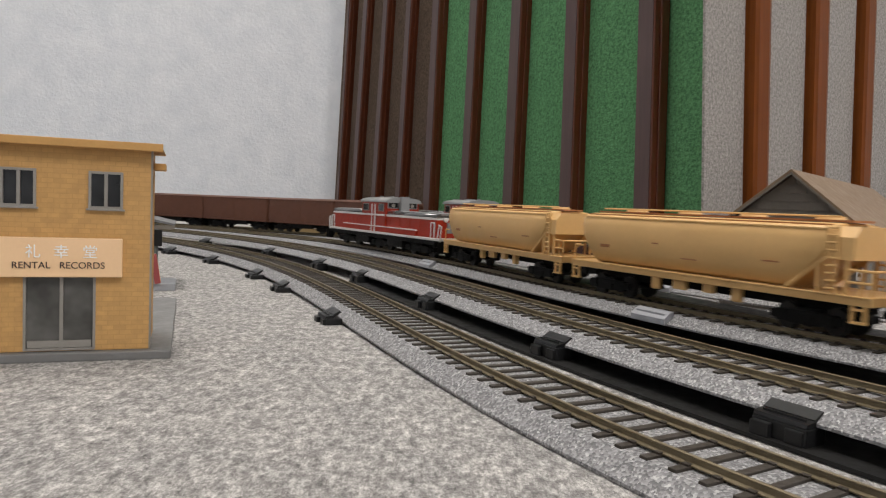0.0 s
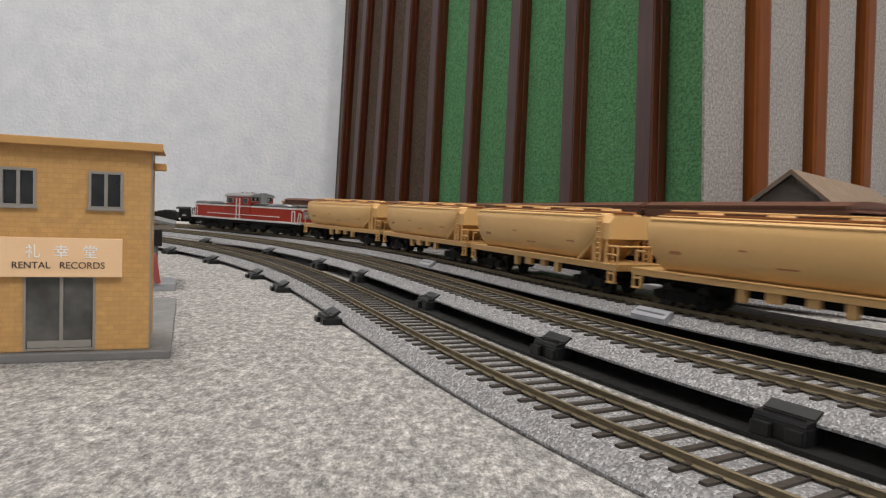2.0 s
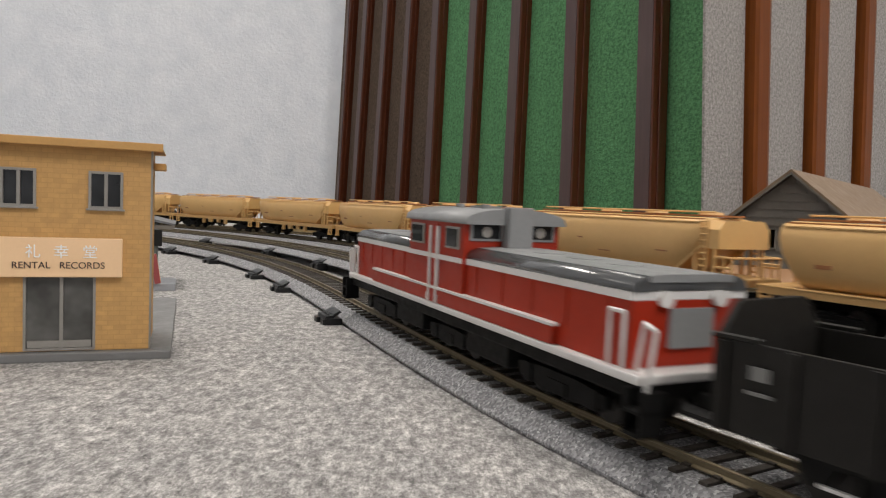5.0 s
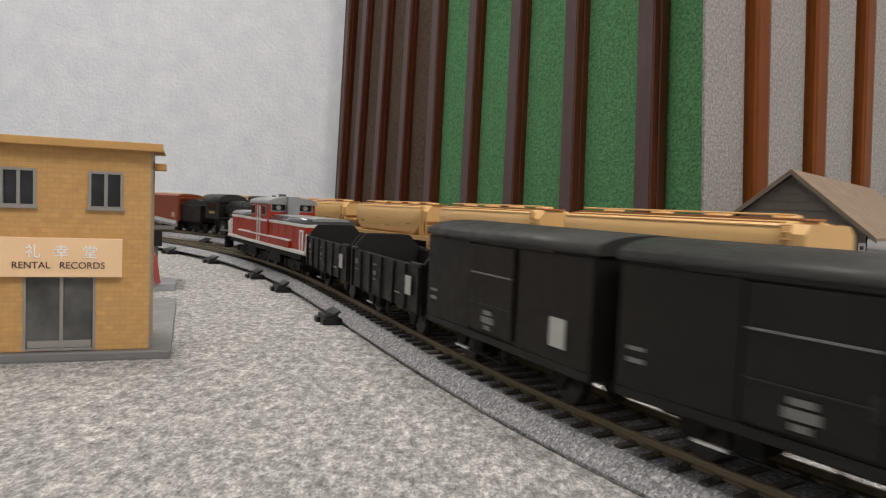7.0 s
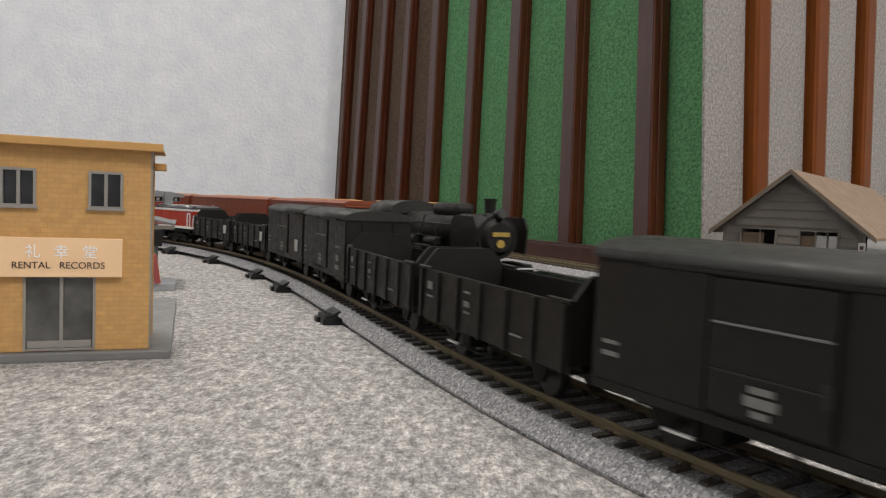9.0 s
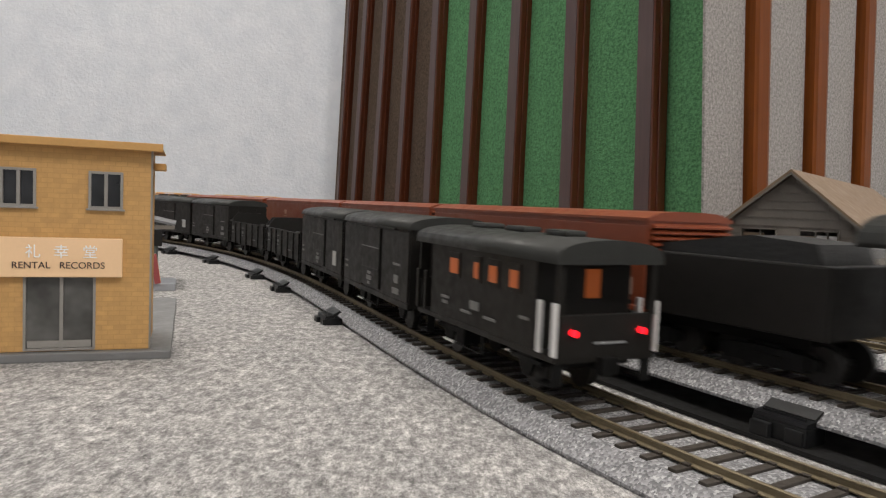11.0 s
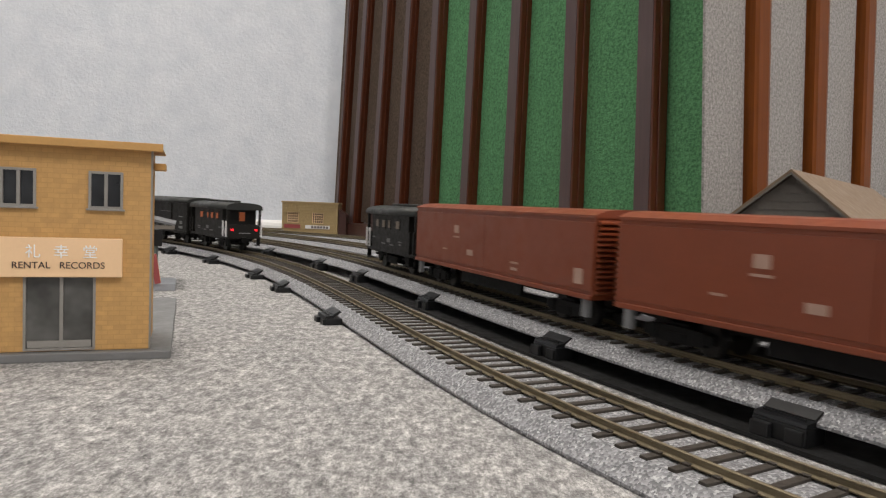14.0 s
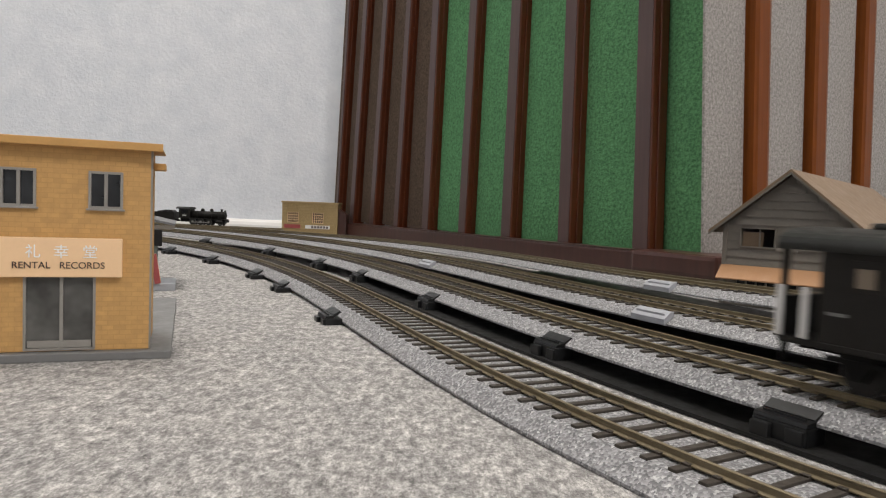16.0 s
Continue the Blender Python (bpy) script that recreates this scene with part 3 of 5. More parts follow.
def hopper_wagon(m):
    th = thing("hopper_wagon", m, "cream bogie hopper wagon with rusty roof walkway", "wagon", "cream hopper wagons")
    prof = [(0.0, 0.0168), (0.0110, 0.0168), (0.0152, 0.0190), (0.0171, 0.0240), (0.0176, 0.0310), (0.0174, 0.0372), (0.0164, 0.0412), (0.0140, 0.0430), (0.0095, 0.0437), (0.0, 0.0438)]
    prof = prof + [(-u, v) for u, v in prof[-2:0:-1]]
    bm = bmesh.new()
    rings = []
    stations = ((0.0800, 0.965, -0.010), (0.0785, 1.0, -0.010), (0.05, 1.0, 0.0), (0.0, 1.0, 0.0), (-0.050, 1.0, 0.0), (-0.0705, 1.0, 0.020), (-0.0720, 0.965, 0.020))
    for x, k, slope in stations:
        ring = []
        for u, v in prof:
            lift = max(0.0, 0.034 - v)
            ring.append(bm.verts.new((x + (slope * lift / 0.0172 if slope else 0.0), u * k, 0.031 + (v - 0.031) * k)))
        rings.append(ring)
    q = len(prof)
    for a, b in zip(rings[:-1], rings[1:]):
        for i in range(q):
            bm.faces.new((a[i], a[(i + 1) % q], b[(i + 1) % q], b[i]))
    bm.faces.new(rings[0]); bm.faces.new(rings[-1][::-1])
    bmesh.ops.recalc_face_normals(bm, faces=bm.faces[:])
    part("tank", bm, M_CREAM, th, "", True)
    bm = boxes((-0.089, 0.089, -0.0166, 0.0166, 0.0136, 0.0168), (-0.089, 0.089, -0.0172, 0.0172, 0.0164, 0.0172), bev=0.0003)
    part("side_sill", bm, M_CREAM, th)
    bm = boxes((-0.074, 0.077, -0.0075, 0.0075, 0.0440, 0.0449))
    part("roof_walkway", bm, M_CREAMD, th, "rust-coloured roof walkway")
    for x in (-0.060, -0.022, 0.016, 0.054):
        bm = bmesh.new()
        cyl(bm, (x, 0, 0.0446), (x, 0, 0.0462), 0.0062, 0.0055, seg=20)
        part("hatch", bm, M_CREAM, th, "round filling hatch", False)
    # end frame, ladder and railing over the rear platform
    bm = bmesh.new()
    prism(bm, [(-0.0168, 0.0300), (0.0168, 0.0300), (0.0166, 0.0385), (0.0130, 0.0425), (-0.0130, 0.0425), (-0.0166, 0.0385)], -0.0810, -0.0700)
    part("end_hood", bm, M_CREAM, th)
    for y in (-0.0160, 0.0160):
        bm = boxes((-0.0725, -0.0712, y - 0.0006, y + 0.0006, 0.0165, 0.0350), (-0.0790, -0.0776, y - 0.0006, y + 0.0006, 0.0165, 0.0310))
        part("end_post", bm, M_CREAM, th)
        bm = rods(0.0010, [(-0.0720, y, 0.0325), (-0.0520, y, 0.0172)])
        part("brace", bm, M_CREAM, th)
        ys = y + (0.0012 if y > 0 else -0.0012)
        pairs = [[(-0.0745, ys, 0.0170), (-0.0745, ys, 0.0430)], [(-0.0700, ys, 0.0170), (-0.0700, ys, 0.0430)]]
        pairs += [[(-0.0745, ys, z), (-0.0700, ys, z)] for z in np.linspace(0.0190, 0.0420, 9)]
        part("ladder", rods(0.00045, *pairs), M_CREAM, th)
        bm = rods(0.0005, [(-0.0885, y, 0.0172), (-0.0885, y, 0.0265), (-0.0780, y, 0.0265)], [(-0.0840, y, 0.0172), (-0.0840, y, 0.0265)], [(-0.0885, y, 0.0220), (-0.0780, y, 0.0220)])
        part("platform_rail", bm, M_CREAM, th)
        bm = rods(0.0005, [(0.0870, y, 0.0172), (0.0870, y, 0.0255), (0.0800, y, 0.0255)])
        part("platform_rail", bm, M_CREAM, th)
        for x in (-0.0840, 0.0850):
            bm = boxes((x - 0.0030, x - 0.0020, y - 0.0008, y + 0.0008, 0.0072, 0.0140), (x + 0.0020, x + 0.0030, y - 0.0008, y + 0.0008, 0.0072, 0.0140),
                       (x - 0.0030, x + 0.0030, y - 0.0014, y + 0.0014, 0.0070, 0.0078), (x - 0.0030, x + 0.0030, y - 0.0010, y + 0.0010, 0.0118, 0.0126))
            part("step", bm, M_CREAM, th, "open ladder step")
        for x, w, z0 in ((-0.026, 0.0025, 0.0075), (-0.010, 0.0030, 0.0095), (0.008, 0.0040, 0.0090), (0.024, 0.0025, 0.0075)):
            bm = boxes((x - w, x + w, y * 0.8 - 0.0015, y * 0.8 + 0.0015, z0, 0.0138), bev=0.0006)
            part("chute_box", bm, M_CREAM, th)
        part("gutter", boxes((-0.070, 0.078, *sorted((y * 0.985, y * 0.985 + (0.0010 if y > 0 else -0.0010))), 0.0412, 0.0418)), M_CREAM, th)
        part("roof_edge", boxes((-0.070, 0.078, *sorted((y * 0.86, y * 0.90)), 0.0426, 0.0433)), M_CREAMD, th, "rust-coloured strip along the roof edge")
        part("inner_post", boxes((-0.0672, -0.0658, y - 0.0006, y + 0.0006, 0.0165, 0.0300)), M_CREAM, th)
    bm = bmesh.new()
    cyl(bm, (0.0850, -0.006, 0.0170), (0.0850, -0.006, 0.0262), 0.0006, seg=8)
    cyl(bm, (0.0850, -0.006, 0.0262), (0.0850, -0.006, 0.0269), 0.0040, seg=20)
    part("brake_wheel", bm, M_CREAM, th, "flat hand-brake wheel on a post")
    part("hatch_lever", rods(0.0004, [(-0.070, 0.0078, 0.0462), (0.072, 0.0078, 0.0462)]), M_CREAM, th)
    bm = rods(0.0005, [(-0.0885, -0.016, 0.0265), (-0.0885, 0.016, 0.0265)])
    part("platform_rail", bm, M_CREAM, th)
    plates(th, ((0.060, 0.0265, 0.007, 0.0016, 0.01745), (0.0, 0.0240, 0.010, 0.0007, 0.0170), (-0.045, 0.0270, 0.008, 0.0007, 0.01745), (0.022, 0.0300, 0.004, 0.0007, 0.0177)), M_CREAMD, "marking")
    bm = boxes((-0.080, 0.080, -0.005, 0.005, 0.009, 0.0136))
    part("centre_sill", bm, M_UNDER, th)
    for d in (-1, 1):
        bogie(th, d * 0.060, 0.022)
        coupler(th, d * 0.0945)
    return th


def box_wagon(m, half, mat, label, group, top=0.0455, hw=0.0180, dark=False):
    th = thing("box_wagon", m, label, "wagon", group)
    bm = bmesh.new()
    box(bm, -half, half, -hw, hw, 0.0118, top - 0.0032, bev=0.0004)
    part("body", bm, mat, th)
    bm = bmesh.new()
    prism(bm, [(-hw - 0.0006, top - 0.0034), (hw + 0.0006, top - 0.0034), (hw + 0.0006, top - 0.0024), (hw * 0.75, top - 0.0006), (hw * 0.3, top), (-hw * 0.3, top), (-hw * 0.75, top - 0.0006), (-hw - 0.0006, top - 0.0024)], -half - 0.0006, half + 0.0006)
    part("roof", bm, mat, th)
    for d in (-1, 1):
        bm = bmesh.new()
        x0, zs = d * half, np.linspace(0.0138, top - 0.0042, 15)
        wave = [(x0 - d * 0.0004, zs[0])]
        for z0, z1 in zip(zs[:-1], zs[1:]):
            wave += [(x0, z0), (x0 + d * 0.0024, z0 + 0.30 * (z1 - z0)), (x0 + d * 0.0024, z0 + 0.60 * (z1 - z0))]
        wave += [(x0, zs[-1]), (x0 - d * 0.0004, zs[-1])]
        prism(bm, wave, -hw + 0.0010, hw - 0.0010, "y")
        part("ribbed_end", bm, mat, th, "corrugated end wall")
        coupler(th, d * (half + 0.0022))
    n = 2
    for i in range(n):
        x0, x1 = -half + 2 * half * i / n, -half + 2 * half * (i + 1) / n
        for side in (-1, 1):
            y0, y1 = sorted((side * (hw - 0.0002), side * (hw + 0.00035)))
            bm = boxes((x0 + 0.0002, x1 - 0.0002, y0, y1, 0.0150, top - 0.0050), bev=0.0002)
            part("side_door", bm, mat, th)
    for side in (-1, 1):
        y0, y1 = sorted((side * (hw - 0.0002), side * (hw + 0.0009)))
        bm = boxes((-half, half, y0, y1, 0.0118, 0.0136), bev=0.0003)
        part("door_track", bm, mat, th)
    y = hw + 0.0004
    if not dark:
        plates(th, ((-half * 0.36, 0.0325, 0.0060, 0.0040, y), (-half * 0.36, 0.0285, 0.0080, 0.0008, y), (-half * 0.17, 0.0215, 0.0070, 0.0028, y), (half * 0.34, 0.0205, 0.0070, 0.0008, y), (half * 0.34, 0.0178, 0.006, 0.0012, y),
                    (-half * 0.52, 0.0215, 0.0060, 0.0008, y), (half * 0.90, 0.0200, 0.0062, 0.0058, y)), M_BUFF, "marking", "small pale pink marking")
    bm = boxes((-half + 0.004, half - 0.004, -0.006, 0.006, 0.0085, 0.0120), (-half * 0.35, half * 0.35, -0.0150, -0.0130, 0.0060, 0.0120), (-half * 0.35, half * 0.35, 0.0130, 0.0150, 0.0060, 0.0120))
    part("underframe", bm, M_UNDER, th)
    if half > 0.08:
        for d in (-1, 1):
            bogie(th, d * (half - 0.026), 0.022)
            for y in (-0.0165, 0.0165):
                bm = boxes((d * (half - 0.006) - 0.002, d * (half - 0.006) + 0.002, y - 0.001, y + 0.001, 0.0050, 0.0118))
                part("step", bm, M_GREYP, th)
    else:
        for d in (-1, 1):
            bogie(th, d * (half - 0.022), 0.018)
    return th


def axle_gear(th, half, wb):
    for d in (-1, 1):
        wheelset(th, d * wb, 0.0056)
        coupler(th, d * (half + 0.0024))
        for y in (-0.0115, 0.0115):
            bm = bmesh.new()
            prism(bm, [(d * wb - 0.0060, 0.0115), (d * wb - 0.0018, 0.0040), (d * wb + 0.0018, 0.0040), (d * wb + 0.0060, 0.0115)], y - 0.0007, y + 0.0007, "y")
            box(bm, d * wb - 0.0085, d * wb + 0.0085, y - 0.0009, y + 0.0009, 0.0080, 0.0092)
            part("axle_guard", bm, M_UNDER, th)
    bm = boxes((-half + 0.003, half - 0.003, -0.0100, 0.0100, 0.0095, 0.0122), (-0.012, 0.010, -0.0130, -0.0060, 0.0045, 0.0095), (0.012, 0.018, 0.004, 0.013, 0.0050, 0.0100), bev=0.0004)
    part("underframe", bm, M_UNDER, th)
    for y in (-0.0145, 0.0145):
        bm = boxes((-0.004, wb - 0.010, y - 0.0003, y + 0.0003, 0.0052, 0.0056), (-0.0048, -0.0036, y - 0.0003, y + 0.0003, 0.0052, 0.0110))
        part("brake_lever", bm, M_UNDER, th)
        part("lever_handle", boxes((wb - 0.010, wb - 0.002, y - 0.0004, y + 0.0004, 0.0051, 0.0057)), M_WHITEP, th, "white brake lever handle")


def covered_van(m, card=True):
    th = thing("covered_van", m, "black two-axle covered goods van with sliding door", "wagon", "black goods vans")
    half, hw = 0.0465, 0.0160
    bm = bmesh.new()
    prism(bm, arch(hw - 0.0002, 0.0100, 0.0384, 0.0424, 10), -half, half)
    part("body", bm, M_BLACKP, th)
    bm = bmesh.new()
    out = arch(hw + 0.0008, 0.0384, 0.0391, 0.0432, 14)
    prism(bm, out, -half - 0.0010, half + 0.0010)
    part("roof", bm, M_BLACKR, th, "dark grey bowed roof", True)
    for side in (-1, 1):
        y0, y1 = sorted((side * (hw - 0.0002), side * (hw + 0.0005)))
        for x0, x1 in ((-half + 0.0004, -0.0136), (0.0150, half - 0.0004)):
            part("side_panel", boxes((x0, x1, y0, y1, 0.0120, 0.0376), bev=0.0002), M_BLACKP, th)
        yd0, yd1 = sorted((side * (hw - 0.0002), side * (hw + 0.0009)))
        dr = part("sliding_door", boxes((-0.0112, 0.0142, yd0, yd1, 0.0128, 0.0372), bev=0.0002), M_BLACKP, th)
        ya0, ya1 = sorted((side * (hw + 0.0009), side * (hw + 0.0012)))
        part("door_bar", boxes((-0.0105, 0.0135, ya0, ya1, 0.0290, 0.0294)), M_LETTER, dr, "worn pale door bar")
        part("door_bar", boxes((-0.0105, 0.0135, ya0, ya1, 0.0204, 0.0207)), M_BLACKR, dr)
        part("door_latch", boxes((-0.0108, -0.0098, ya0, ya1, 0.0185, 0.0225), bev=0.0001), M_BLACKR, dr)
        part("door_rail", boxes((-half, half, y0, y1, 0.0098, 0.0119), bev=0.0002), M_BLACKP, th)
        part("door_runner", boxes((-0.030, 0.030, yd0, yd1, 0.0377, 0.0384), bev=0.0001), M_BLACKP, th)
    for d in (-1, 1):
        for y in (-0.0075, 0.0075):
            part("end_post", boxes((*sorted((d * (half - 0.0002), d * (half + 0.0008))), y - 0.0007, y + 0.0007, 0.0120, 0.0395)), M_BLACKP, th)
    y = hw + 0.0006
    if card:
        plates(th, ((-0.0330, 0.0190, 0.0066, 0.0070, y),), M_PALE, "card_holder", "pale square card holder")
    else:
        plates(th, ((-0.0330, 0.0250, 0.0080, 0.0008, y), (-0.0330, 0.0195, 0.0050, 0.0030, y), (-0.0330, 0.0150, 0.0080, 0.0022, y)), M_LETTER, "marking", "small pale marking")
    plates(th, ((0.0020, 0.0185, 0.0050, 0.0012, y + 0.0004), (0.0020, 0.0164, 0.0068, 0.0018, y + 0.0004), (0.0020, 0.0143, 0.0036, 0.0012, y + 0.0004), (0.0405, 0.0205, 0.0048, 0.0008, y), (0.0405, 0.0180, 0.0048, 0.0010, y)), M_LETTER, "marking", "small pale marking")
    axle_gear(th, half, 0.028)
    return th


def open_wagon(m, card=True):
    th = thing("open_wagon", m, "black two-axle open goods wagon with raised curved ends", "wagon", "black open wagons")
    half, hw = 0.0465, 0.0162
    bm = boxes((-half, half, -hw + 0.0006, hw - 0.0006, 0.0118, 0.0140))
    part("deck", bm, M_BLACKP, th)
    for side in (-1, 1):
        y0, y1 = sorted((side * (hw - 0.0010), side * hw))
        bm = boxes((-half, half, y0, y1, 0.0100, 0.0265), bev=0.0002)
        part("side_board", bm, M_BLACKP, th)
        for x in (-0.044, -0.030, -0.0155, 0.0, 0.0155, 0.030, 0.044):
            a0, a1 = sorted((side * hw, side * (hw + 0.0009)))
            bm = boxes((x - 0.0009, x + 0.0009, a0, a1, 0.0100, 0.0262))
            part("stanchion", bm, M_BLACKP, th)
    for d in (-1, 1):
        bm = bmesh.new()
        x0, x1 = sorted((d * (half - 0.0014), d * half))
        prism(bm, [(-hw, 0.0125), (hw, 0.0125), (hw, 0.0262), (0.0112, 0.0325), (0.0100, 0.0330), (-0.0100, 0.0330), (-0.0112, 0.0325), (-hw, 0.0262)], x0, x1)
        part("end_board", bm, M_BLACKP, th)
        bm = boxes(*[(d * half - 0.0006, d * half + 0.0010, y - 0.0008, y + 0.0008, 0.0120, 0.0330) for y in (-0.008, 0.008)])
        part("end_post", bm, M_BLACKP, th)
        for y in (-hw, hw):
            part("corner_rail", rods(0.0006, [(d * half, y, 0.0270), (d * (half - 0.010), y, 0.0270)]), M_BLACKP, th)
    y = hw + 0.0006
    if card:
        plates(th, ((-0.0350, 0.0190, 0.0058, 0.0066, y + 0.0003),), M_PALE, "card_holder", "white square card holder")
    plates(th, ((0.036, 0.0215, 0.0038, 0.0024, y), (0.036, 0.0180, 0.0052, 0.0006, y), (0.008, 0.0225, 0.0040, 0.0006, y), (0.008, 0.0190, 0.0034, 0.0016, y), (0.008, 0.0165, 0.0034, 0.0006, y), (-0.022, 0.0150, 0.0060, 0.0005, y)), M_LETTER, "marking", "small pale marking")
    axle_gear(th, half, 0.027)
    return th


def brake_van(m, lit, label):
    th = thing("brake_van", m, label, "wagon")
    half, hw = 0.0460, 0.0158
    bm = bmesh.new()
    prism(bm, arch(hw - 0.0004, 0.0120, 0.0370, 0.0408, 10), -half + 0.011, half - 0.011)
    part("body", bm, M_BLACKP, th)
    bm = bmesh.new()
    prism(bm, arch(hw + 0.0009, 0.0362, 0.0380, 0.0424, 12), -half - 0.001, half + 0.001)
    part("roof", bm, M_BLACKR, th, "dark grey bowed roof", True)
    for x in (-0.024, 0.0, 0.024):
        bm = bmesh.new()
        box(bm, x - 0.006, x + 0.006, -0.0035, 0.0035, 0.0420, 0.0440, bev=0.0008)
        part("roof_vent", bm, M_BLACKR, th)
    bm = boxes((-half, half, -hw, hw, 0.0112, 0.0128), bev=0.0003)
    part("deck", bm, M_BLACKP, th)
    for side in (-1, 1):
        for x, hwid in ((-0.0235, 0.0023), (-0.0110, 0.0024), (0.0, 0.0015), (0.0160, 0.0030)):
            y0, y1 = sorted((side * (hw - 0.0006), side * (hw - 0.0001)))
            bm = boxes((x - hwid - 0.0013, x + hwid + 0.0013, y0, y1, 0.0265, 0.0345), bev=0.0001)
            w = part("window", bm, M_BLACKP, th)
            y0, y1 = sorted((side * (hw - 0.0004), side * (hw + 0.0001)))
            bm = boxes((x - hwid, x + hwid, y0, y1, 0.0278, 0.0326))
            part("pane", bm, lit, w, "window lit from inside")
    for d in (-1, 1):
        x0, x1 = sorted((d * half, d * (half - 0.0012)))
        bm = boxes((x0, x1, -hw + 0.001, hw - 0.001, 0.0118, 0.0235), bev=0.0003)
        part("end_rail_panel", bm, M_BLACKP, th)
        for y in (-hw + 0.0012, hw - 0.0012):
            bm = boxes((x0, x1, y - 0.0010, y + 0.0010, 0.0230, 0.0370))
            part("end_post", bm, M_BLACKP, th)
            for dx in (0.0005, 0.0075):
                px = d * (half - dx)
                ys = y + (0.0014 if y > 0 else -0.0014)
                bm = boxes((px - 0.0009, px + 0.0009, ys - 0.0005, ys + 0.0005, 0.0130, 0.0265), bev=0.0002)
                part("handrail", bm, M_WHITEP if d < 0 else M_BLACKP, th, "white painted handrail" if d < 0 else "black handrail")
            bm = bmesh.new()
            cyl(bm, (d * half, y * 0.74, 0.0190), (d * (half + 0.0016), y * 0.74, 0.0190), 0.0009, seg=14)
            part("tail_lamp", bm, M_TAIL if d < 0 and lit is M_LIT else M_BLACKP, th, "glowing red tail lamp" if d < 0 and lit is M_LIT else "")
        bm = boxes((d * (half - 0.011) - 0.0005, d * (half - 0.011) + 0.0005, -0.0048, 0.0, 0.0262, 0.0340))
        part("end_window", bm, lit, th, "end window lit from inside")
        bm = boxes((d * (half + 0.0002) - 0.0003, d * (half + 0.0002) + 0.0003, -0.006, 0.004, 0.0158, 0.0164), bev=0.0001)
        part("end_bar", bm, M_GREYP, th)
        for y in (-0.0140, 0.0140):
            bm = boxes((d * (half - 0.005) - 0.004, d * (half - 0.005) + 0.004, y - 0.0015, y + 0.0015, 0.0050, 0.0056), (d * (half - 0.005) - 0.004, d * (half - 0.005) - 0.0034, y - 0.0015, y + 0.0015, 0.0050, 0.0115))
            part("step", bm, M_UNDER, th)
    plates(th, ((0.0, 0.0195, 0.0060, 0.0026, hw), (-0.010, 0.0170, 0.0075, 0.0008, hw), (0.006, 0.0168, 0.0070, 0.0008, hw), (0.022, 0.0195, 0.0060, 0.0008, hw), (0.022, 0.0178, 0.0040, 0.0010, hw), (-0.030, 0.0205, 0.0050, 0.0008, hw)), M_LETTER, "marking", "small pale marking")
    axle_gear(th, half, 0.026)
    return th


